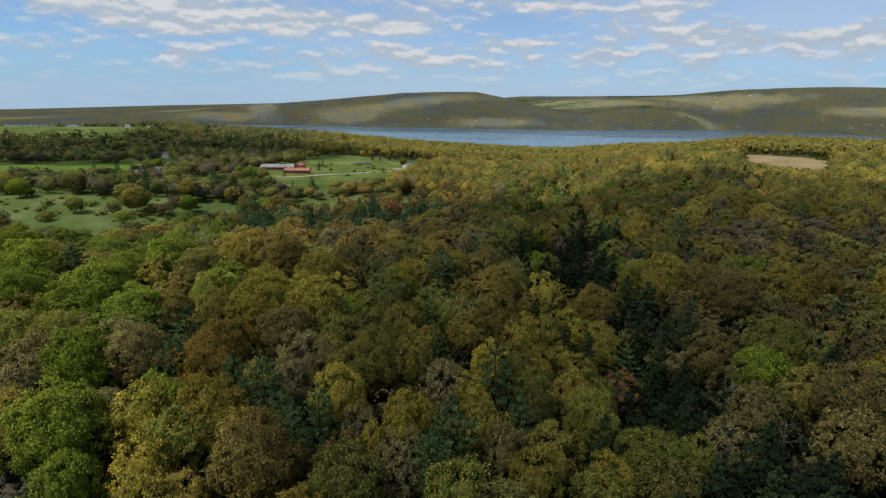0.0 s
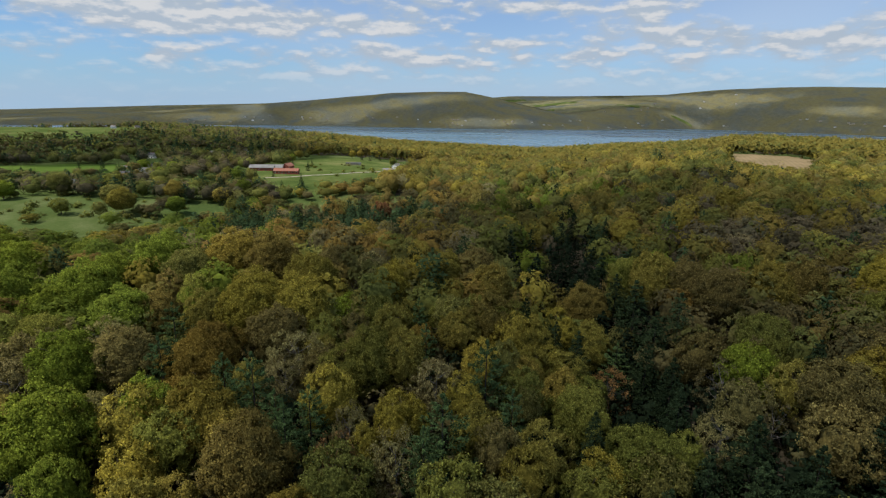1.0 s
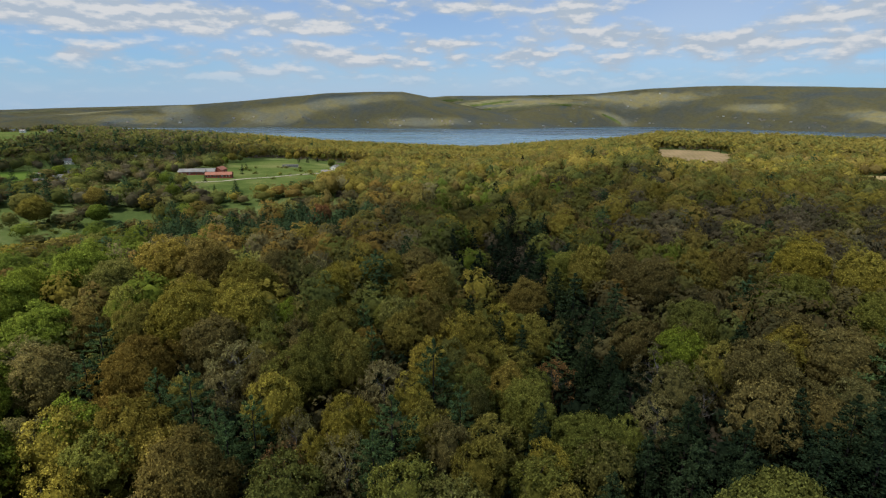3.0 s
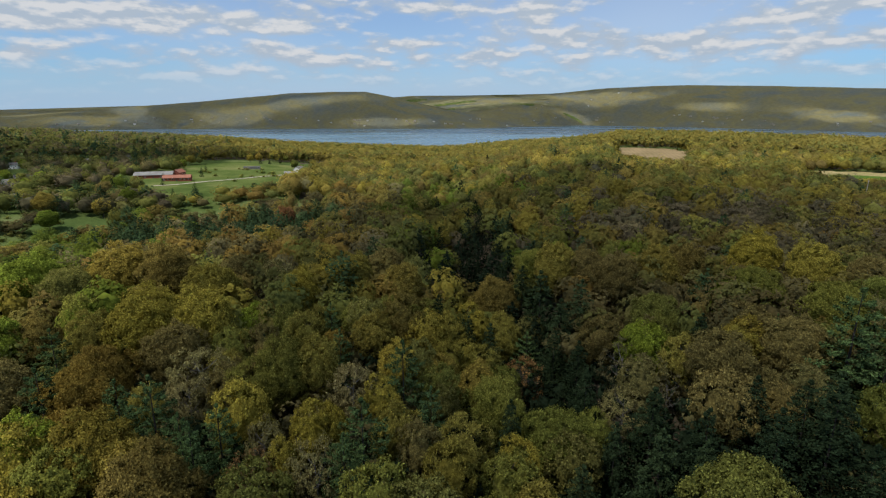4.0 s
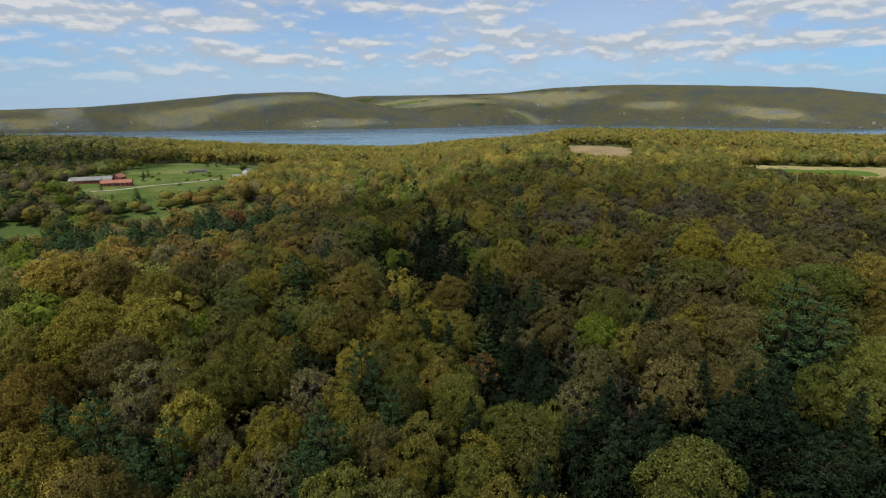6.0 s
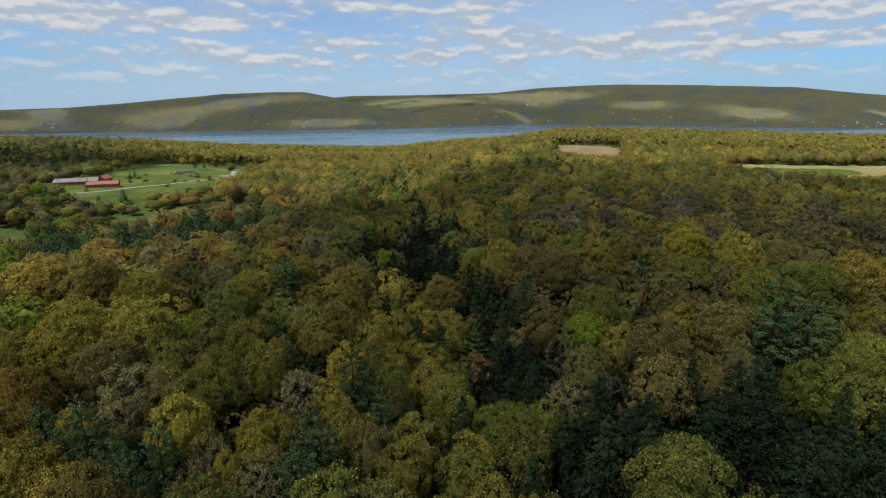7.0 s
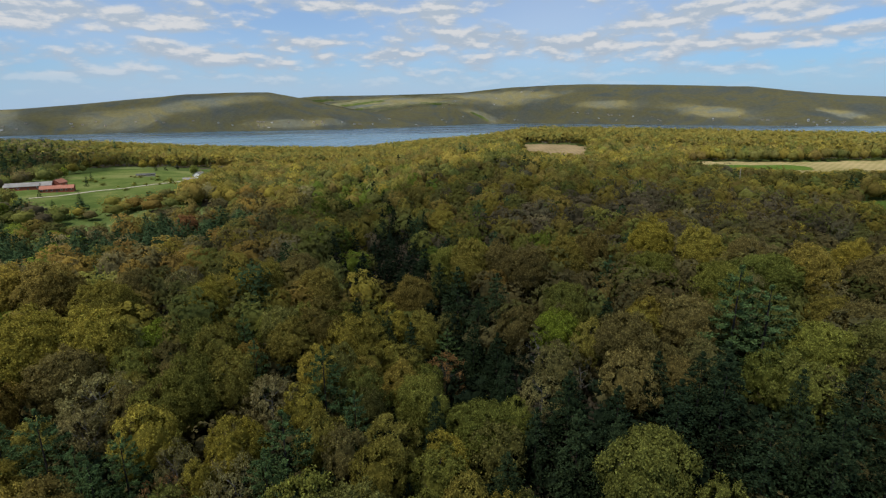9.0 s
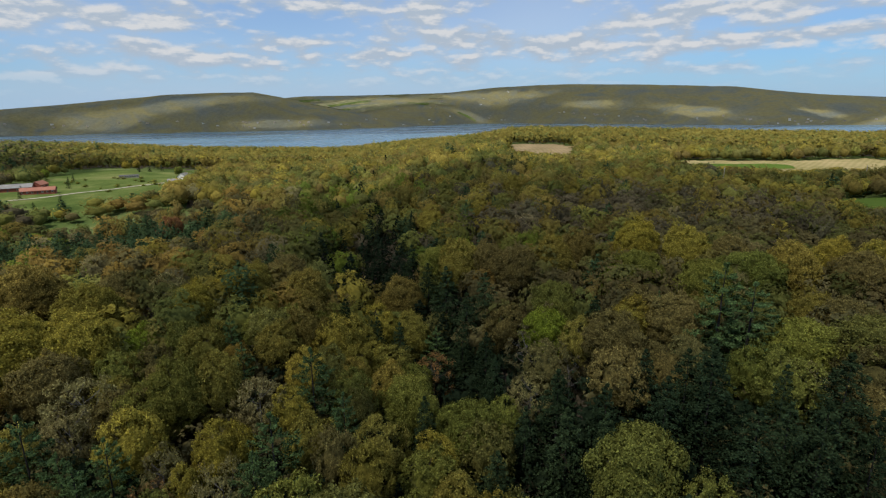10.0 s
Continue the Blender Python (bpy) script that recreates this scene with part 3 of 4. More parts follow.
def pine_needles(rng, height, radius, whorls, per_branch, leaf, droop=0.25, power=0.8, low=0.22, bough=0.16):
    """Needle tufts in tiers of flat boughs. Height and radius in metres."""
    pts, nrm = [], []
    for i in range(whorls):
        s = i / (whorls - 1)
        z = height * (low + (1 - low) * s)
        r = radius * (1 - s) ** power * rng.uniform(0.82, 1.1) + 0.25
        boughs = max(4, int(8 - 3 * s))
        for j in range(boughs):
            a = 6.2832 * j / boughs + i * 0.9 + rng.uniform(-0.3, 0.3)
            reach = r * rng.uniform(0.6, 1.22)
            k = max(3, int(per_branch * (0.35 + 0.65 * reach / radius)))
            d = np.sqrt(rng.uniform(0.03, 1, k)) * reach
            wide = rng.normal(0, bough, k) * (0.4 + d)
            p = np.stack([d * math.cos(a) - wide * math.sin(a), d * math.sin(a) + wide * math.cos(a),
                          z + 0.28 * d - droop * d * d / radius * 1.4 + rng.normal(0, 0.3 * leaf / 0.3, k)], 1)
            pts.append(p)
            nrm.append(np.tile((0.25 * math.cos(a), 0.25 * math.sin(a), 1.0), (k, 1)))
    return leaf_cards(np.concatenate(pts), np.concatenate(nrm), leaf, rng, 0.65, 0.5)


def to_mesh(name, geo, mat):
    me = bpy.data.meshes.new(name)
    me.from_pydata(geo[0].tolist(), [], geo[1].tolist())
    if len(geo) > 2:
        me.polygons.foreach_set("use_smooth", geo[2])
    if len(geo) > 3:
        me.attributes.new("facing", "FLOAT_VECTOR", "POINT").data.foreach_set("vector", geo[3].astype(np.float32).ravel())
    me.materials.append(mat)
    me.update()
    return me


# Each kind: label, category, how many shapes, crown mesh and wood mesh. Trees are built at real size for a crown radius of about 4.6 m.
KINDS = {
    "gold": ("oak_tree", "golden-olive oak in young spring leaf above the wood", "oak"),
    "olive": ("maple_tree", "olive-green maple in fresh spring leaf", "maple"),
    "orange": ("amber_maple_tree", "amber-orange maple with new spring leaves", "maple"),
    "green": ("green_maple_tree", "bright green leafy maple at the wood's edge", "maple"),
    "pale": ("aspen_tree", "pale budding aspen with silvery thin leaves", "aspen"),
    "umber": ("brown_maple_tree", "brownish-green maple just coming into leaf", "maple"),
    "red": ("red_maple_tree", "brick-red maple standing among golden oaks", "maple"),
    "russet": ("bare_red_maple_tree", "nearly bare russet maple with fine branches", "maple"),
    "grey": ("bare_ash_tree", "bare grey ash with a haze of fine twigs", "ash"),
    "pine": ("pine_tree", "blue-green white pine with tiers of flat boughs", "pine"),
    "hemlock": ("hemlock_tree", "dark green hemlock in the shaded ravine", "hemlock"),
}
BUILT, GRAND = {}, {}


def build_kinds():
    for kind in KINDS:
        shapes = []
        for k in range(5 if kind in ("gold", "olive", "hemlock") else 3):
            r = np.random.default_rng(hash_of(kind) + k)
            if kind == "pine":
                crown = rounded(pine_needles(r, 18, 5.2, 9, 170, 0.17, 0.02, 0.6, 0.22, 0.085), (0, 0, 6), (5, 5, 12), 0.15)
                wood = tube([(0, 0, -1.5), (0, 0, 8), (0, 0, 18.0)], [0.28, 0.16, 0.03], 6)
            elif kind == "hemlock":
                crown = rounded(pine_needles(r, 19, 4.6, 15, 110, 0.18, 0.6, 0.72, 0.08, 0.15), (0, 0, 5), (4.8, 4.8, 14), 0.4)
                wood = tube([(0, 0, -1.5), (0, 0, 7), (0, 0, 17.5)], [0.26, 0.13, 0.03], 6)
            else:
                thin = {"pale": 0.5, "russet": 0.22, "grey": 0.2}.get(kind, 1.0)
                crown = stretched(broad_crown(r, 32, 14, 28, 0.030 if thin == 1.0 else 0.027, thin, 2, 0.53, (0.46, 0.28), 0.055), (4.6, 4.6, 6.3), 3.2)
                wood = woody(r, 13.6, 4.4, 8 if thin < 1 else 6, 9 if thin < 0.5 else (5 if thin < 1 else 1), 0.24)
            bark = SHADY_BARK if kind in ("pine", "hemlock") else PALE_BARK if kind in ("pale", "grey") else BARK
            shapes.append((to_mesh("crown", crown, LEAF[kind]), to_mesh("trunk", wood, bark)))
        BUILT[kind] = shapes
        if kind in ("gold", "olive", "green", "umber", "orange"):
            # a grand old crown, with more and finer leaf tufts for its size
            r = np.random.default_rng(hash_of(kind) + 40)
            big = stretched(broad_crown(r, 60, 22, 24, 0.023, 1.0, 3, 0.62, (0.46, 0.28), 0.045), (4.6, 4.6, 6.3), 3.2)
            GRAND[kind] = (to_mesh("crown", big, LEAF[kind]), shapes[0][1])


def hash_of(word):
    return sum((i + 3) * ord(c) for i, c in enumerate(word))


build_kinds()


def plant(kind, x, y, size, turn, tall=1.0, shape=0, label=""):
    name, text, cat = KINDS[kind]
    base = new(name)
    base.matrix_basis = pose(x, y, float(land(x, y)), 0, 0, turn) @ Matrix.Diagonal((size * (1 + 0.12 * math.sin(x * 7.1)), size * (1 - 0.12 * math.sin(x * 7.1)), size * tall, 1))
    crown, trunk = GRAND[kind] if size > 1.38 and kind in GRAND else BUILT[kind][shape % len(BUILT[kind])]
    for nm, me in (("trunk", trunk), ("crown", crown)):
        o = new(nm, me)
        o.parent = base
    tagged(base, label or text, cat, "trees of the near wood")
    return base


# Trees that stand out, by kind: x, y and crown radius.
NAMED = {
    "gold": [(-67, 172, 9.5), (-54, 172, 9.5), (-37, 154, 8.2), (-46, 129, 9.5), (-35, 129, 8.6), (-12, 150, 6.6), (-9, 121, 5.5), (-4, 159, 5.5), (5, 159, 6.4), (18, 148, 6.5), (15, 124, 5.9), (20, 120, 5.5), (7, 117, 4.9), (-13, 102, 6.5), (-6, 103, 5.7), (-18, 99, 5.0), (6, 91, 4.0), (-19, 89, 5.5), (-6, 81, 4.5), (-3, 83, 3.4), (8, 78, 4.4), (-34, 79, 5.0), (15, 68, 4.3), (-11, 77, 2.7), (52, 165, 9.1), (37, 140, 6.2), (47, 141, 6.8), (29, 103, 5.4), (19, 76, 4.9), (30, 78, 4.8), (75, 165, 9.5), (101, 146, 8.1), (119, 156, 7.7), (143, 151, 9.5), (151, 135, 9.1), (76, 96, 5.0), (-53, 82, 6.1), (-40, 81, 6.7), (-28, 69, 7.1), (-75, 81, 5.4), (-71, 129, 6.5), (-59, 129, 6.6), (159, 102, 9.5), (193, 94, 9.1), (135, 80, 6.5), (198, 113, 7.1)],
    "olive": [(-78, 163, 7.8), (-69, 148, 5.6), (31, 96, 6.8), (41, 88, 7.8), (43, 82, 6.3), (72, 180, 8.4), (83, 118, 6.4), (121, 126, 8.0), (127, 106, 8.7), (145, 105, 9.2), (97, 66, 5.9), (52, 91, 4.6), (-43, 77, 5.7), (-101, 113, 7.0), (-92, 115, 6.5), (117, 70, 6.7), (97, 59, 6.3), (128, 62, 7.5), (59, 58, 8.0)],
    "umber": [(-33, 177, 6.6), (-37, 117, 6.6), (-19, 121, 4.1), (-17, 112, 3.8), (-23, 101, 4.6), (11, 74, 4.2), (15, 164, 6.7), (83, 159, 7.3), (87, 145, 7.7), (79, 88, 7.4), (72, 78, 6.3), (167, 130, 7.1), (101, 91, 7.2), (101, 105, 6.1), (67, 117, 6.1), (-65, 103, 7.3), (-87, 103, 6.3), (-59, 85, 4.6), (173, 90, 8.8), (135, 72, 7.1), (116, 54, 6.1), (102, 47, 5.1)],
    "pale": [(-21, 173, 5.5), (-29, 105, 5.9), (-30, 98, 4.6), (1, 93, 4.9), (-14, 81, 3.6), (-5, 70, 4.6), (59, 91, 5.0), (134, 104, 7.0), (-87, 115, 5.7), (-82, 93, 5.9), (-77, 115, 5.5)],
    "orange": [(-50, 110, 6.6), (-49, 100, 7.0), (-48, 92, 4.1)],
    "green": [(-24, 137, 4.1), (72, 106, 6.1), (116, 132, 4.0), (-52, 86, 5.6), (-89, 167, 9.5), (-74, 98, 8.0), (-63, 76, 8.1), (-115, 135, 9.1), (-96, 139, 9.3), (-101, 131, 6.8), (-134, 163, 9.5), (-159, 187, 9.5), (-101, 161, 7.3), (-55, 66, 5.0), (-78, 125, 7.9)],
    "pine": [(-3, 124, 3.5), (-1, 108, 3.6), (11, 93, 5.4), (15, 84, 3.5), (2, 72, 5.2), (-1, 67, 4.1), (-40, 92, 4.7), (-33, 88, 5.6), (-27, 81, 3.9), (-21, 81, 4.1), (-24, 76, 4.0), (52, 132, 4.1), (105, 82, 9.5), (109, 77, 7.8), (106, 102, 3.4), (-55, 98, 5.1)],
    "russet": [(-15, 73, 4.0), (46, 118, 6.0)],
    "grey": [(65, 103, 5.9), (68, 89, 3.9)],
    "hemlock": [(59, 81, 5.4), (55, 72, 5.6), (71, 64, 5.1), (77, 60, 6.6), (84, 66, 5.5), (77, 53, 4.5), (62, 148, 7.5), (64, 187, 7.2), (69, 134, 6.0), (61, 130, 6.2), (55, 101, 4.6), (64, 72, 4.7), (75, 74, 4.4), (56, 122, 4.9), (63, 167, 6.2), (60, 67, 4.8), (52, 82, 4.3), (95, 48, 6.2), (75, 49, 5.3), (80, 42, 6.2), (81, 48, 4.7), (86, 38, 5.4), (79, 67, 5.1)],
}


def in_field(x, y):
    hit = np.zeros(np.shape(x), bool)
    for name, f, _, _ in FIELDS:
        # pastures are half grown over
        hit |= inside(x, y, f) & ((name != "old_pasture") | (wander(x, y, 38, 17) > -0.35))
    return hit


def choose_kind(x, y, rng):
    """Which kind of tree grows at each place: hemlock in the ravine, pine stands, oak on the ridge, mixed woods on the left."""
    side = x - np.interp(y, RAVINE_Y, RAVINE_X)
    # near by, neighbours differ; farther off whole stands share a tone
    pick = rng.random(x.shape)
    stand = np.clip(0.5 + 0.34 * wander(x, y, 75, 41) + 0.35 * (pick - 0.5), 0, 1)
    pick = np.where(np.hypot(x, y) > 300, stand, pick)
    patch = wander(x, y, 170, 9)
    patch2 = wander(x, y, 95, 12)
    out = np.full(x.shape, "gold", dtype=object)
    out[pick < 0.38 + 0.14 * patch] = "olive"
    near = smooth(420, 250, np.hypot(x, y))
    out[(pick > 1 - 0.16 * near)] = "pale"
    out[(pick > 1 - 0.10 * near)] = "orange"
    out[(pick > 0.994 - 0.04 * near)] = "pine"
    left = smooth(-20, -90, x)
    out[(rng.random(x.shape) < 0.8 * left * smooth(430, 300, np.hypot(x, y))) & (patch2 > -0.3)] = "green"
    r = np.hypot(x, y)
    # dark groups of pine scattered through the farther woods
    out[(wander(x, y, 83, 31) > 0.62) & (r > 190) & (r < 620) & (rng.random(x.shape) < 0.45)] = "pine"
    # grey, late woods on the flat to the right
    late = np.exp(-((x - 235) / 100) ** 2 - ((y - 215) / 75) ** 2)
    out[rng.random(x.shape) < 0.6 * late] = "grey"
    # dark grown-over lands on the left and toward the shore
    lf = smooth(-10, -17, np.degrees(np.arctan2(x, y))) * smooth(330, 430, r) * smooth(1600, 1350, y)
    mixed = rng.random(x.shape)
    out[(mixed < 0.80 * lf)] = "olive"
    out[(mixed < 0.34 * lf)] = "umber"
    out[(mixed < 0.14 * lf)] = "grey"
    out[(mixed > 1 - 0.20 * lf)] = "pine"
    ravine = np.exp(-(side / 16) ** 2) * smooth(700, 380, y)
    right = smooth(0, 12, side) * smooth(62, 40, side) * smooth(140, 95, y)
    # browner, later trees right of the ravine
    brown = smooth(8, 25, side) * smooth(230, 120, y)
    pick3 = rng.random(x.shape)
    out[pick3 < 0.55 * brown] = "umber"
    out[(pick3 > 1 - 0.15 * brown)] = "olive"
    bank = np.exp(-((side + 4) / 34) ** 2) * smooth(170, 230, y) * smooth(560, 430, y)
    pick4 = rng.random(x.shape)
    out[pick4 < 0.62 * bank] = "olive"
    out[pick4 < 0.30 * bank] = "green"
    ridge = smooth(-30, -55, side) * smooth(-190, -140, side) * smooth(165, 210, y) * smooth(440, 350, y)
    pick5 = rng.random(x.shape)
    out[pick5 < 0.62 * ridge] = "umber"
    out[pick5 < 0.36 * ridge] = "orange"
    out[pick5 < 0.12 * ridge] = "pale"
    # pine stand between the ridge and the farm
    out[(((x + 62) / 72) ** 2 + ((y - 292) / 46) ** 2 < 1) & (rng.random(x.shape) < 0.85)] = "pine"
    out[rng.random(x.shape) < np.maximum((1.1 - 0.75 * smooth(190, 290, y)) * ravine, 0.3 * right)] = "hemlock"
    return out


def scatter(step, lo, hi, rng, gap=7.0):
    """Places on a jittered grid between two distances from the middle of the wood, inside the wide sector of woods."""
    n = int(hi / step) + 2
    i, j = np.meshgrid(np.arange(-n, n + 1), np.arange(-4, n + 1))
    x = (i + 0.5 * (j % 2)) * step
    y = j * step * 0.87
    x = x + rng.uniform(-0.36, 0.36, x.shape) * step
    y = y + rng.uniform(-0.36, 0.36, y.shape) * step
    x, y = x.ravel(), y.ravel()
    r, az = np.hypot(x, y), np.degrees(np.arctan2(x, y))
    keep = (r >= lo) & (r < hi) & (az > -46) & (az < 69) & (land(x, y) > 3.0)
    x, y = x[keep], y[keep]
    side = x - np.interp(y, RAVINE_Y, RAVINE_X)
    keep = ~in_field(x, y) & ~((np.abs(side) < gap) & (y > 92) & (y < 150))
    return x[keep], y[keep]


NEAR, MIDDLE, FAR, END = 138.0, 400.0, 820.0, 1800.0


def near_wood():
    taken = []
    count = 0
    for kind, rows in NAMED.items():
        for x, y, rad in rows:
            taken.append((x, y, rad))
            full = 4.6 if kind not in ("hemlock",) else 3.9
            s = rad / full
            tall = ((0.86 if kind == "hemlock" else 1.0) + 0.55 * (s - 1)) / s
            if (x, y) == (59, 58):  # the tall one nearest to the eye
                tall *= 1.2
            plant(kind, x, y, s, rng.uniform(0, 360), tall, count)
            count += 1
    taken = np.array(taken)
    x, y = scatter(8.0, 44, NEAR, rng)
    kinds = choose_kind(x, y, rng)
    for px, py, kind in zip(x, y, kinds):
        if len(taken) and np.any(np.hypot(taken[:, 0] - px, taken[:, 1] - py) < 0.82 * taken[:, 2] + 3.0):
            continue
        s = rng.uniform(0.8, 1.22)
        if kind == "hemlock":
            s *= 1.02
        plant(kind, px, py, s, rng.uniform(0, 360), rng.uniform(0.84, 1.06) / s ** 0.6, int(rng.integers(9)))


near_wood()
plant("red", -29, 296, 1.3, 40, 1.12, 1)


def woods_mesh(name, templates, x, y, kinds, sizes, tall, mat, label):
    """Many trees in one mesh; the tone of each tree is stored with its faces."""
    z = land(x, y)
    vs, tones, ways = [], [], []
    calm, drift = np.hypot(x, y) > 900, wander(x, y, 130, 47)
    for i in range(len(x)):
        v, _, _, nv = templates[kinds[i]][i % len(templates[kinds[i]])]
        a = i * 2.399
        c, s = math.cos(a), math.sin(a)
        k = sizes[i]
        w = np.empty_like(v)
        w[:, 0] = (v[:, 0] * c - v[:, 1] * s) * k + x[i]
        w[:, 1] = (v[:, 0] * s + v[:, 1] * c) * k + y[i]
        w[:, 2] = v[:, 2] * k ** 0.25 * tall[i] + z[i]
        vs.append(w)
        q = nv.copy()
        q[:, 0], q[:, 1] = nv[:, 0] * c - nv[:, 1] * s, nv[:, 0] * s + nv[:, 1] * c
        ways.append(q)
    faces, soft, at = [], [], 0
    for i in range(len(x)):
        soft.append(templates[kinds[i]][i % len(templates[kinds[i]])][2])
        f = templates[kinds[i]][i % len(templates[kinds[i]])][1]
        faces.append(f + at)
        at += len(vs[i])
        t = TONES[kinds[i]]
        u = rng.random()
        a_, b_ = t[int(rng.integers(len(t)))], t[int(rng.integers(len(t)))]
        g = rng.uniform(0.7, 1.28)
        if calm[i]:
            a_ = b_ = np.mean(t, axis=0)
            g = 1.12 + 0.16 * drift[i] + rng.uniform(-0.09, 0.09)
        tones.append(np.tile([(a_[j] * u + b_[j] * (1 - u)) * g for j in range(3)] + [1.0], (len(f), 1)))
    V, Fc, T = np.concatenate(vs), np.concatenate(faces), np.concatenate(tones)
    k = Fc.shape[1]
    me = bpy.data.meshes.new(name)
    me.vertices.add(len(V))
    me.vertices.foreach_set("co", V.astype(np.float32).ravel())
    me.loops.add(Fc.size)
    me.loops.foreach_set("vertex_index", Fc.astype(np.int32).ravel())
    me.polygons.add(len(Fc))
    me.polygons.foreach_set("loop_start", (np.arange(len(Fc)) * k).astype(np.int32))
    me.polygons.foreach_set("use_smooth", np.concatenate(soft))
    me.materials.append(mat)
    me.attributes.new("facing", "FLOAT_VECTOR", "POINT").data.foreach_set("vector", np.concatenate(ways).astype(np.float32).ravel())
    at_ = me.attributes.new("tone", "FLOAT_COLOR", "FACE")
    at_.data.foreach_set("color", T.astype(np.float32).ravel())
    me.update()
    me.validate()
    return tagged(new(name, me), label, "woods", kind="stuff")


def crown_templates(shapes, lobes, tufts, each, leaf, core, conifer, deep=5.4, base=4.0, heart=0.66, loose=0.08):
    """Simpler crowns for woods farther off: conifer gives whorls, tufts a bough and tuft size."""
    out = {}
    for kind in KINDS:
        rows = []
        for k in range(shapes):
            r = np.random.default_rng(hash_of(kind) * 3 + k)
            if kind == "pine":
                rows.append(rounded(pine_needles(r, 15.5, 4.6, *conifer, 0.1, 0.45, 0.25), (0, 0, 5), (4, 4, 12), 0.5))
            elif kind == "hemlock":
                rows.append(rounded(pine_needles(r, 16, 4.2, *conifer, 0.45, 0.62, 0.12), (0, 0, 5), (4, 4, 13), 0.5))
            else:
                rows.append(stretched(broad_crown(r, lobes, tufts, each, leaf, 1.0, core, heart, (0.62, 0.28), loose, 0.28), (4.7, 4.7, deep), base))
        out[kind] = rows
    return out


def big_woods():
    for lo, hi, step, temps, mat, text in (
            (NEAR, MIDDLE, 11.2, crown_templates(7, 22, 11, 6, 0.066, 1, (12, 13, 0.5), 6.2, 3.2, 0.6, 0.06), WOODS,
             "dense mixed spring wood of golden oaks and dark conifers"),
            (MIDDLE, FAR, 11.4, crown_templates(8, 11, 6, 3, 0.105, 1, (8, 5, 0.9), 6.2, 3.2, 0.9, 0.07), WOODS,
             "rolling golden-green woods around the farm fields"),
            (FAR, END, 11.5, crown_templates(8, 7, 3, 2, 0.3, 0, (5, 2, 1.6), 6.2, 4.0, 0.8, 0.12), WOODS,
             "sunlit golden woods sloping down to the lake")):
        x, y = scatter(step, lo, hi, rng)
        kinds = choose_kind(x, y, rng)
        sizes = rng.uniform(0.66, 1.3, len(x)) * step / 8.8
        tall = rng.uniform(0.76, 1.16, len(x)) if hi < 500 else rng.uniform(0.78, 1.14, len(x))
        # young growth stands lower where a field lies behind it
        r = np.hypot(x, y)
        behind = np.zeros(len(x), bool)
        for ahead in (15, 35, 60, 90):
            behind |= in_field(x * (1 + ahead / r), y * (1 + ahead / r))
        tall = np.where(behind & (r < 1000), tall * np.where(x > 300, 0.36, 0.62), tall)
        if hi > 300:
            # open farmland on the left: hedges and clumps, with gaps
            open_land = smooth(-150, -230, x) * smooth(1300, 1000, r) * smooth(300, 360, r) * (wander(x, y, 120, 21) < 0.15)
            tall = np.where((x < -160) & (r < 1100) & (r > 300), tall * 0.8, tall)
            keep = rng.random(len(x)) > 0.75 * open_land
            x, y, kinds, sizes, tall = x[keep], y[keep], kinds[keep], sizes[keep], tall[keep]
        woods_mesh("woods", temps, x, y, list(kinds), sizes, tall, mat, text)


big_woods()


def understorey():
    """Saplings and shrubs added to close the wood below the crowns, toned dark for the shade there."""
    x, y = scatter(5.4, 40, 170, rng, 0.0)
    kinds = choose_kind(x, y, rng)
    side = x - np.interp(y, RAVINE_Y, RAVINE_X)
    # the near-black hemlock tone paints the ravine's deep shade into the shrubs
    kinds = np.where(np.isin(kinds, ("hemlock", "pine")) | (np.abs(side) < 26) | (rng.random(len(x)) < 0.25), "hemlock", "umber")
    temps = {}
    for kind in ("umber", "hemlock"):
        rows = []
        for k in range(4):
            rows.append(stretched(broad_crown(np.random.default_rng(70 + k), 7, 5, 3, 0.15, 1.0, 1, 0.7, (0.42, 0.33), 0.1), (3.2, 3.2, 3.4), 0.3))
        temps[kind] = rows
    woods_mesh("shade_toned_undergrowth", temps, x, y, list(kinds), rng.uniform(0.6, 1.3, len(x)), np.ones(len(x)), WOODS,
               "shrubs and saplings toned dark for the shade below the crowns")


understorey()


# ---------------------------------------------------------------- clouds overhead
def cloud(x, y, z, a, b, turn, seed, mist):
    """A flat-based heap of thin, lumpy cumulus."""
    v0, f = ball(4)
    lump = np.array([noise.fractal(Vector(p) * 2.3 + Vector((seed * 7.3, 0, 0)), 0.9, 2.0, 5) for p in v0])
    v = v0 * (1 + 0.22 * lump)[:, None]
    v[:, 2] = np.where(v[:, 2] < 0, v[:, 2] * 0.25, v[:, 2])
    ob = mesh_object("cloud", v * (a, b, 0.22 * min(a, b)), f, mist, None, True)
    ob.matrix_basis = pose(x, y, z, 0, 0, turn)
    tagged(ob, "thin unseen cumulus cloud added to shade the wood", "cloud", "cumulus clouds")


CLOUD_BASE = 1300.0
# sunlit places beyond the lake, where the cloud deck has gaps: x, y, half length, half width, turn
SUNLIT = [(-300, 3530, 560, 72, 10), (-620, 3400, 210, 90, 10), (270, 3235, 230, 45, 0), (-1180, 3480, 80, 200, 25), (-1750, 3420, 280, 60, 20),
          (-1400, 3290, 240, 50, 15), (1150, 4080, 520, 150, -14), (2050, 3890, 430, 140, -28), (2530, 3200, 190, 70, -45), (2835, 2600, 270, 90, -80),
          (3295, 2070, 120, 45, -80), (-2450, 3000, 300, 90, 30), (1712, 3640, 110, 40, -25)]


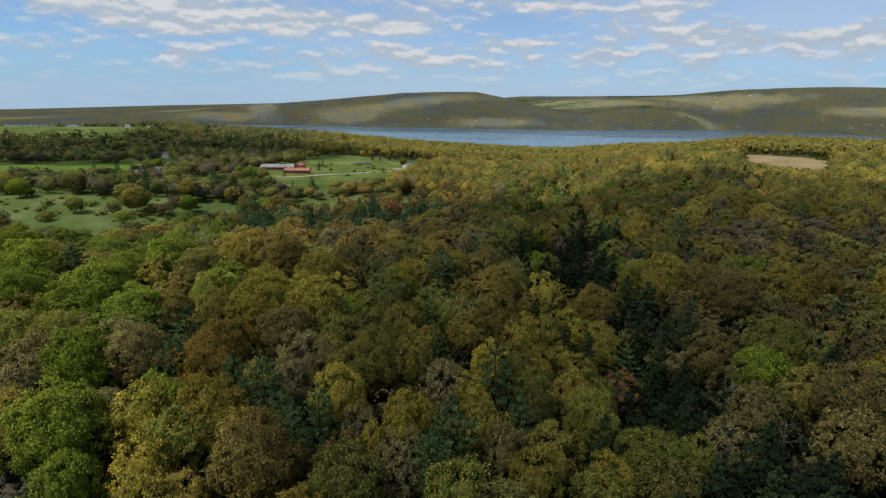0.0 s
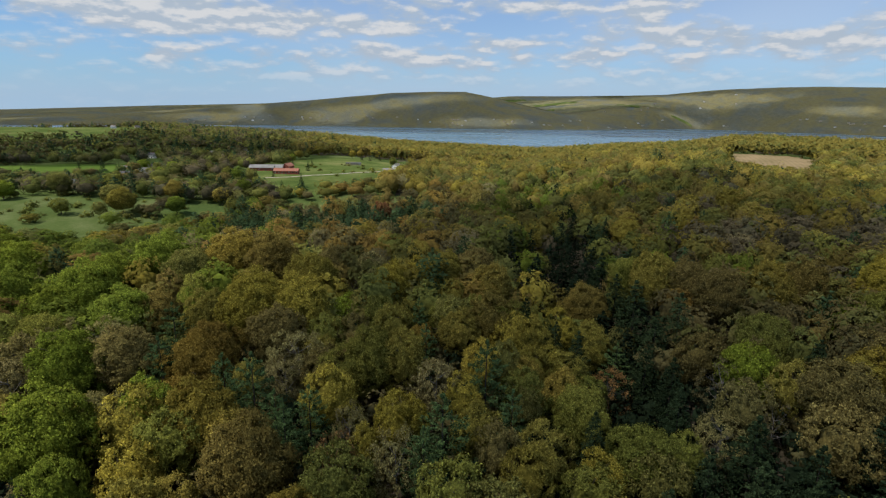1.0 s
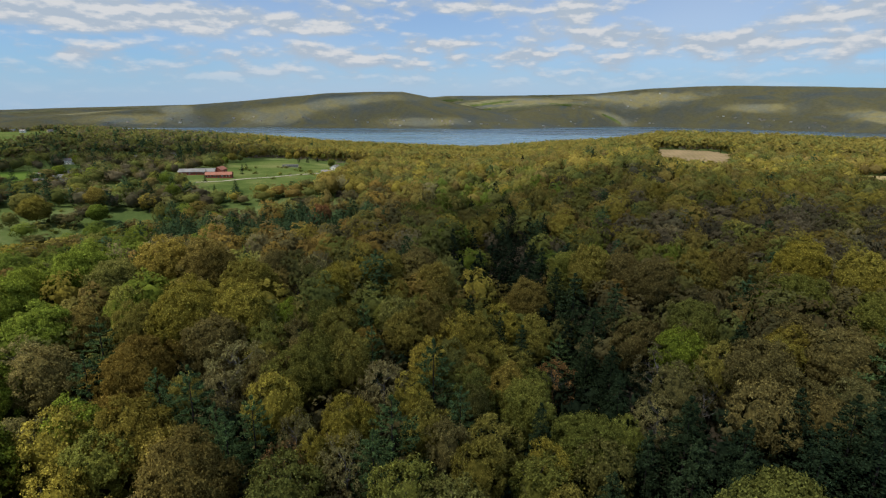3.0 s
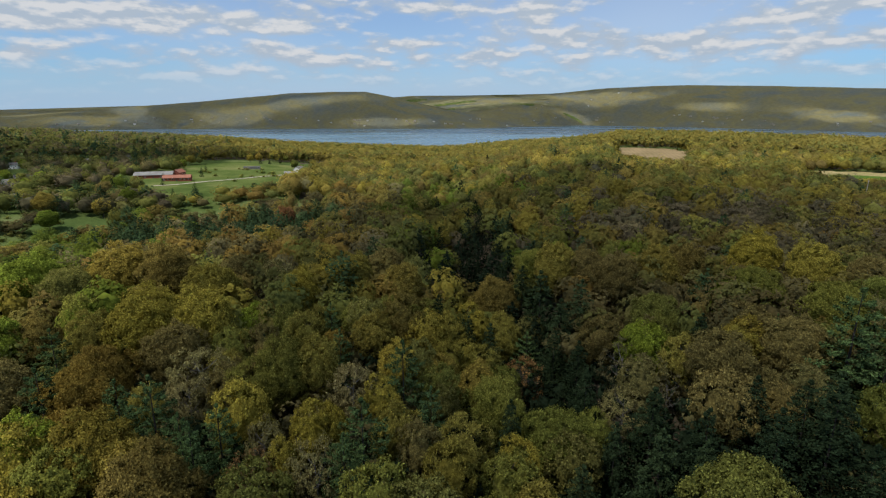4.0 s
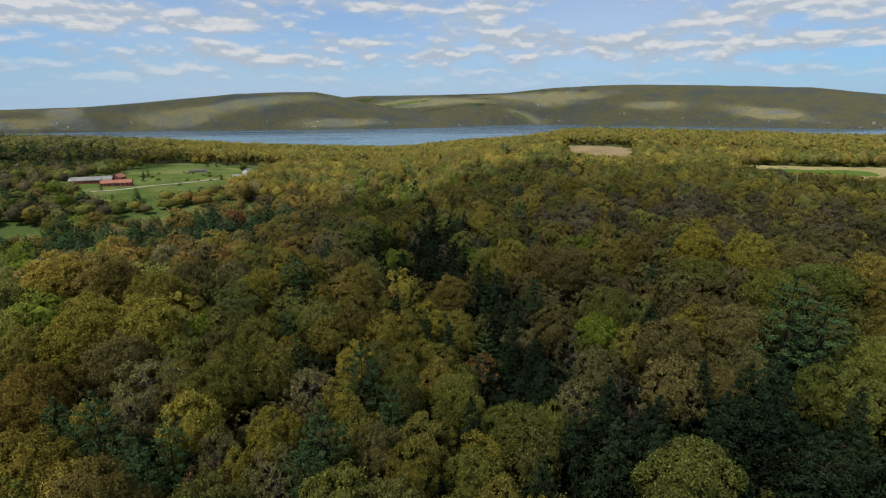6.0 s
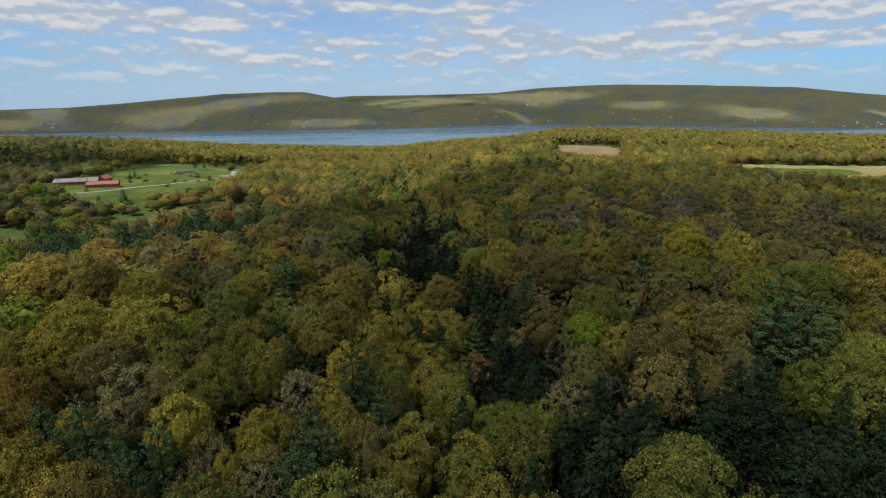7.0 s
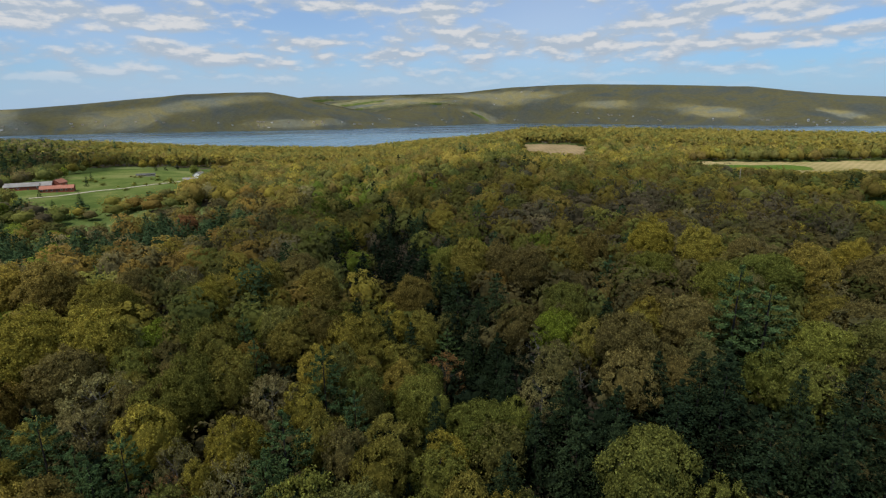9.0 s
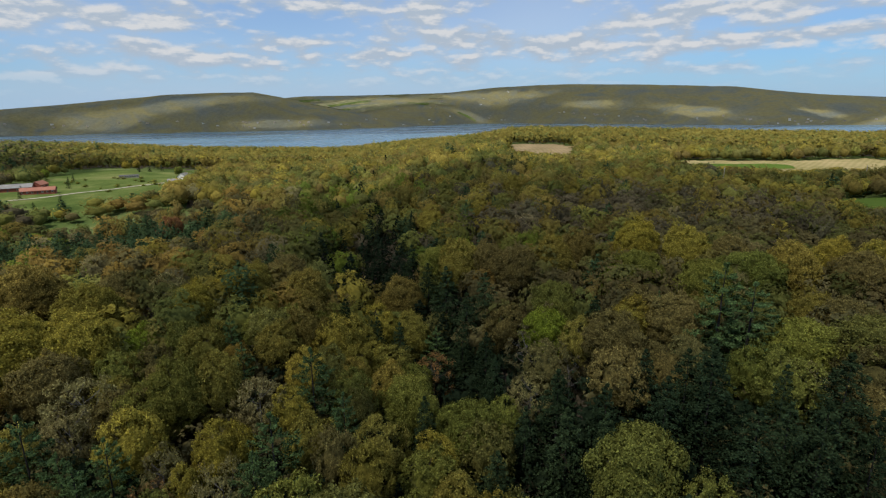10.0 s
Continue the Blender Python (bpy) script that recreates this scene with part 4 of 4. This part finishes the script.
def cloud_deck():
    """A broken layer of stratocumulus over the far shore: lumpy sheets one above another, with gaps that let the sun through."""
    gx, gy = np.arange(-4600, 5000, 36.0), np.arange(1500, 4700, 36.0)
    X, Y = np.meshgrid(gx, gy)
    nx, ny = len(gx), len(gy)
    i = (np.arange(ny - 1)[:, None] * nx + np.arange(nx - 1)[None]).ravel()
    quads = np.stack([i, i + 1, i + nx + 1, i + nx], 1)
    vs, fs, at = [], [], 0
    for k in range(4):
        base = CLOUD_BASE + 60 * k
        away = TO_SUN * ((base - 110) / TO_SUN.z)
        Z = base + (14 + 16 * k) * (wander(X, Y, 420, 50 + k) + 0.6 * wander(X, Y, 150, 60 + k))
        gap = np.full(X.shape, 9.0)
        for cx, cy, a, b, turn in SUNLIT:
            c, q = math.cos(radians(turn)), math.sin(radians(turn))
            dx, dy = X - cx - away.x, Y - cy - away.y
            gap = np.minimum(gap, np.hypot((dx * c + dy * q) / a, (-dx * q + dy * c) / b))
        gap = gap + 0.24 * wander(X, Y, 310, 71) + 0.15 * wander(X, Y, 120, 72)
        shut = gap > 0.62 + 0.2 * k
        # the deck ends short of the near shore
        shut &= np.hypot(X - away.x, Y - away.y) > 2500 + 120 * wander(X, Y, 600, 73)
        f = quads[shut.ravel()[quads].all(1)]
        vs.append(np.stack([X.ravel(), Y.ravel(), Z.ravel()], 1))
        fs.append(f + at)
        at += X.size
    ob = mesh_object("cloud_deck", np.concatenate(vs), np.concatenate(fs), MIST, None, True)
    tagged(ob, "broken grey-white cloud layer over the far shore", "cloud", kind="structure")


cloud_deck()
# unseen thin clouds added to dim the wood: where each one's shadow falls, half length, half width, turn
THIN_SHADES = [(90, 170, 520, 330, 4, THIN_MIST), (-400, 760, 270, 190, 30, SOFT_MIST), (235, 150, 270, 250, 25, SOFT_MIST)]
for i, (x, y, a, b, turn, mist) in enumerate(THIN_SHADES):
    away = TO_SUN * ((CLOUD_BASE - float(land(x, y))) / TO_SUN.z)
    cloud(x + away.x, y + away.y, CLOUD_BASE, a, b, turn, i, mist)


# ---------------------------------------------------------------- the farm, the hamlet and the far shore
def box(bm, x0, x1, y0, y1, z0, z1):
    v = [bm.verts.new(p) for p in ((x0, y0, z0), (x1, y0, z0), (x1, y1, z0), (x0, y1, z0),
                                   (x0, y0, z1), (x1, y0, z1), (x1, y1, z1), (x0, y1, z1))]
    for f in ((0, 3, 2, 1), (4, 5, 6, 7), (0, 1, 5, 4), (1, 2, 6, 5), (2, 3, 7, 6), (3, 0, 4, 7)):
        bm.faces.new([v[i] for i in f])


def gable_walls(length, width, height, rise):
    """Four walls that end in two gables; the ridge runs along x."""
    bm = bmesh.new()
    a, b = length / 2, width / 2
    lo = [bm.verts.new(p) for p in ((-a, -b, -1.2), (a, -b, -1.2), (a, b, -1.2), (-a, b, -1.2))]
    hi = [bm.verts.new(p) for p in ((-a, -b, height), (a, -b, height), (a, b, height), (-a, b, height))]
    t = [bm.verts.new(p) for p in ((-a, 0, height + rise), (a, 0, height + rise))]
    bm.faces.new((lo[0], lo[1], hi[1], hi[0]))
    bm.faces.new((lo[2], lo[3], hi[3], hi[2]))
    bm.faces.new((lo[1], lo[2], hi[2], t[1], hi[1]))
    bm.faces.new((lo[3], lo[0], hi[0], t[0], hi[3]))
    return bm


def gable_roof(length, width, height, rise, over=0.45, thick=0.22):
    bm = bmesh.new()
    a, b = length / 2 + over, width / 2 + over
    drop = rise * over / (width / 2)
    for s in (-1, 1):
        low = [(-a, s * b, height - drop), (a, s * b, height - drop), (a, 0, height + rise), (-a, 0, height + rise)]
        v = [bm.verts.new((x, y, z + 0.02)) for x, y, z in low] + [bm.verts.new((x, y, z + thick)) for x, y, z in low]
        for f in ((3, 2, 1, 0), (4, 5, 6, 7), (0, 1, 5, 4), (1, 2, 6, 5), (2, 3, 7, 6), (3, 0, 4, 7)):
            bm.faces.new([v[i] for i in f])
    bmesh.ops.recalc_face_normals(bm, faces=bm.faces)
    return bm


def building(name, label, x, y, turn, length, width, height, rise, wall_mat, roof_mat, windows=4, chimney=False, door=True, category="house", group=""):
    base = new(name)
    base.matrix_basis = pose(x, y, float(land(x, y)) + 0.4, 0, 0, turn)
    part("wall", gable_walls(length, width, height, rise), wall_mat, base)
    roof = part("roof", gable_roof(length, width, height, rise), roof_mat, base)
    b = width / 2
    for side in (-1, 1):
        for k in range(windows):
            cx = -length / 2 + (k + 0.5) * length / windows
            if door and side < 0 and k == windows // 2:
                bm = bmesh.new()
                box(bm, cx - 0.55, cx + 0.55, side * b - 0.06, side * b + 0.06, -0.3, 2.0)
                part("door", bm, DARK_ROOF, base)
                continue
            bm = bmesh.new()
            box(bm, cx - 0.62, cx + 0.62, side * b - 0.05, side * b + 0.05, height * 0.38, height * 0.38 + 1.3)
            frame_ = part("window", bm, WHITE_WALL, base)
            bm = bmesh.new()
            box(bm, cx - 0.5, cx + 0.5, side * b - 0.08, side * b + 0.08, height * 0.38 + 0.12, height * 0.38 + 1.18)
            part("pane", bm, DARK_GLASS, frame_)
    if chimney:
        bm = bmesh.new()
        box(bm, length * 0.2 - 0.4, length * 0.2 + 0.4, -0.4, 0.4, height + rise * 0.5, height + rise + 1.0)
        part("chimney", bm, RED_BOARD, roof)
    return tagged(base, label, category, group)


building("farmhouse", "long red farmhouse with a rusty low-pitched roof", -147, 533, 4, 24, 9, 3.0, 2.2, RED_BOARD, RED_ROOF, 7, True)
building("farm_wing", "red wooden farm wing with a rusty roof", -156, 572, 78, 13, 8, 4.2, 2.8, RED_BOARD, RED_ROOF, 3, False, False, "barn")
building("barn", "long low barn with a pale grey metal roof", -175, 560, 6, 34, 13, 3.4, 2.6, RED_BOARD, GREY_ROOF, 5, False, True, "barn")
building("white_house", "white house with a grey roof at the lane's end", -40, 603, 62, 11, 9, 5.2, 3.2, WHITE_WALL, GREY_ROOF, 4, True)
building("garage", "low grey garage beside the white house", -48, 580, 5, 12, 7, 2.6, 1.4, TAN_WALL, GREY_ROOF, 2, False, True, "garage")
building("shed", "small white shed on the meadow's edge", -211, 541, 20, 6, 4.5, 3.0, 1.5, WHITE_WALL, DARK_ROOF, 2, False, True, "shed")
building("greenhouse", "low grey greenhouse standing in the meadow", -96, 646, 3, 18, 5, 2.0, 0.9, TAN_WALL, DARK_ROOF, 8, False, False, "greenhouse")

HAMLET = [(-293, 507), (-265, 460), (-279, 530), (-265, 487), (-251, 472), (-263, 527), (-247, 521), (-219, 409), (-353, 673), (-301, 733), (-274, 405), (-274, 772), (-700, 1190), (-668, 1225), (-640, 1240)]
STYLES = [(WHITE_WALL, GREY_ROOF, "white house with a grey roof among trees"), (TAN_WALL, DARK_ROOF, "tan house with dark shingles among trees"),
          (WHITE_WALL, DARK_ROOF, "white house with a dark roof among trees")]
for i, (x, y) in enumerate(HAMLET):
    wall, roof, text = STYLES[i % 3]
    building("house", text, x, y, (i * 47) % 90 - 20, 9 + i % 4 * 1.2, 7, 4.0, 2.4, wall, roof, 4, i % 2 == 0, True, "house", "houses of the hamlet")

# big trees that shelter the hamlet and stand along the pastures
yard_rng = np.random.default_rng(8)
for i, (x, y) in enumerate(HAMLET[:11]):
    for side in (-1, 1):
        plant(("olive", "green", "umber", "pine")[(i + side) % 4], x * 0.975 + side * yard_rng.uniform(6, 11), y * 0.975 + yard_rng.uniform(-3, 3), yard_rng.uniform(0.8, 1.25),
              50 * i, 0.72, i, "leafy tree in the yard of a hamlet house")
for i, (x, y, size) in enumerate([(-196, 330, 1.9), (-215, 352, 1.6), (-182, 372, 1.7), (-262, 372, 1.8), (-285, 350, 1.5), (-306, 365, 1.7), (-238, 392, 1.5),
                                  (-205, 392, 1.3), (-340, 392, 1.6), (-168, 342, 1.4), (-150, 372, 1.3), (-226, 318, 1.2)]):
    plant(("gold", "olive", "gold", "olive", "green")[i % 5], x, y, size, 70 * i, 0.62, i, "broad spreading tree beside the rough pasture")

# light dots along the far shore: cottages near the water, and farms on the slope
lake_rng = np.random.default_rng(4)
placed = 0
while placed < 96:
    az = lake_rng.uniform(-26, 62)
    r = float(np.interp(az, SHORE_AZ, SHORE_R)) + lake_rng.uniform(25, 110) + (lake_rng.uniform(100, 420) if 14 < az < 32 and lake_rng.random() < 0.6 else 0)
    x, y = r * math.sin(radians(az)), r * math.cos(radians(az))
    if float(land(x, y)) < 2.5:
        continue
    wall, roof = (WHITE_WALL, GREY_ROOF) if placed % 3 == 0 else (TAN_WALL, GREY_ROOF)
    building("cottage", "small pale cottage on the far lake shore", x, y, -az + lake_rng.uniform(-30, 30), lake_rng.uniform(8, 13), 7, 4, 2.5, wall, roof,
             1, False, False, "house", "cottages on the far shore")
    placed += 1


# lane across the meadow
def ribbon(name, points, width, mat, label, lift=1.0):
    pts = []
    for (ax, ay), (bx, by) in zip(points, points[1:]):
        for s in np.linspace(0, 1, 14, endpoint=False):
            pts.append((ax + (bx - ax) * s, ay + (by - ay) * s))
    pts.append(points[-1])
    p = np.array(pts)
    d = np.gradient(p, axis=0)
    d /= np.linalg.norm(d, axis=1)[:, None]
    n = np.stack([-d[:, 1], d[:, 0]], 1) * width / 2
    a, b = p + n, p - n
    v = [(q[0], q[1], float(land(*q)) + lift) for q in a] + [(q[0], q[1], float(land(*q)) + lift) for q in b]
    k = len(p)
    tagged(mesh_object(name, v, [(i, i + 1, k + i + 1, k + i) for i in range(k - 1)], mat), label, "lane", kind="structure")


ribbon("lane", [(-156, 493), (-134, 511), (-116, 527), (-90, 544), (-69, 560), (-46, 591)], 3.6, GRAVEL, "pale gravel lane across the farm meadow", 0.75)
ribbon("road", [(383, 226), (392, 216), (397, 201), (399, 184)], 5.0, GRAVEL, "pale country road at the wood's edge", 1.3)


# utility poles
def utility_pole(x, y):
    base = new("utility_pole")
    base.matrix_basis = pose(x, y, float(land(x, y)), 0, 0, 30)
    v, f = tube([(0, 0, -1), (0, 0, 6), (0, 0, 19)], [0.34, 0.30, 0.22], 8)
    mesh_object("pole", v, f, POLE_WOOD, base)
    bm = bmesh.new()
    box(bm, -1.3, 1.3, -0.08, 0.08, 17.6, 17.85)
    part("crossarm", bm, POLE_WOOD, base)
    for k in (-1.1, -0.4, 0.4, 1.1):
        v, f = tube([(k, 0, 17.85), (k, 0, 18.15)], [0.08, 0.05], 6)
        mesh_object("insulator", v, f, WHITE_WALL, base)
    tagged(base, "pale wooden utility pole above the bushes", "utility pole", "utility poles")


for x, y in [(377, 308), (486, 264)]:
    utility_pole(x, y)

# single trees and bushes on the meadow
for x, y, s in [(-107, 430, 0.80), (-160, 537, 0.50), (-140, 597, 0.50), (-144, 634, 0.45), (-77, 778, 0.50), (-88, 747, 0.60), (-98, 738, 0.55), (-341, 514, 0.70), (-321, 518, 0.90), (-151, 501, 0.50), (-133, 565, 0.50), (-165, 432, 1.00), (-152, 424, 0.90), (-146, 434, 0.80), (-121, 422, 0.55)]:
    plant("hemlock", x, y, s, 40 * x, 0.8, 1, "dark lone spruce standing in the green meadow")


for kind, x, y, s in [("olive", -181, 469, 1.10), ("green", -168, 455, 1.20), ("pine", -160, 448, 0.90), ("olive", -155, 452, 1.20), ("umber", -168, 425, 1.20), ("pine", -155, 409, 0.90), ("green", -144, 401, 1.10), ("olive", -139, 417, 1.00), ("pine", -178, 431, 0.90), ("green", -173, 657, 0.90), ("gold", -177, 714, 0.90), ("gold", -180, 776, 1.00), ("olive", -176, 809, 0.90), ("gold", -115, 765, 1.00), ("gold", -106, 783, 1.10), ("pine", -91, 815, 0.80), ("pine", -85, 829, 0.80), ("olive", -73, 822, 0.90), ("gold", -158, 850, 1.00), ("umber", -171, 839, 0.90), ("olive", -50, 671, 1.00)]:
    plant(kind, x, y, s, 31 * x, 0.8, 2, "leafy tree beside the farm buildings" if kind != "pine" else "dark pine beside the farm buildings")


def bush_mesh():
    return to_mesh("foliage", stretched(broad_crown(np.random.default_rng(91), 9, 6, 4, 0.13, 1.0, 1, 0.7, (0.42, 0.33), 0.1), (1, 1, 0.7)), LEAF["olive"])


BUSH = bush_mesh()
bush_rng = np.random.default_rng(15)
for i in range(70):
    x, y = -250 + bush_rng.uniform(-85, 85), 330 + bush_rng.uniform(-45, 45)
    b = new("bush", BUSH)
    b.matrix_basis = pose(x, y, float(land(x, y)) + 0.2, 0, 0, 50 * i) @ Matrix.Scale(bush_rng.uniform(0.8, 2.4) * (1.6 if i % 9 == 0 else 1), 4)
    tagged(b, "round olive-green shrub on the rough pasture", "bush", "shrubs on the pasture")
for i in range(34):
    x, y = -80 + bush_rng.normal(0, 1) * 34, 597 + bush_rng.normal(0, 1) * 26
    b = new("bush", BUSH)
    b.matrix_basis = pose(x, y, float(land(x, y)) + 0.2, 0, 0, 50 * i) @ Matrix.Scale(bush_rng.uniform(1.0, 2.6), 4)
    tagged(b, "round olive-green bush on the farm meadow", "bush", "bushes on the meadow")
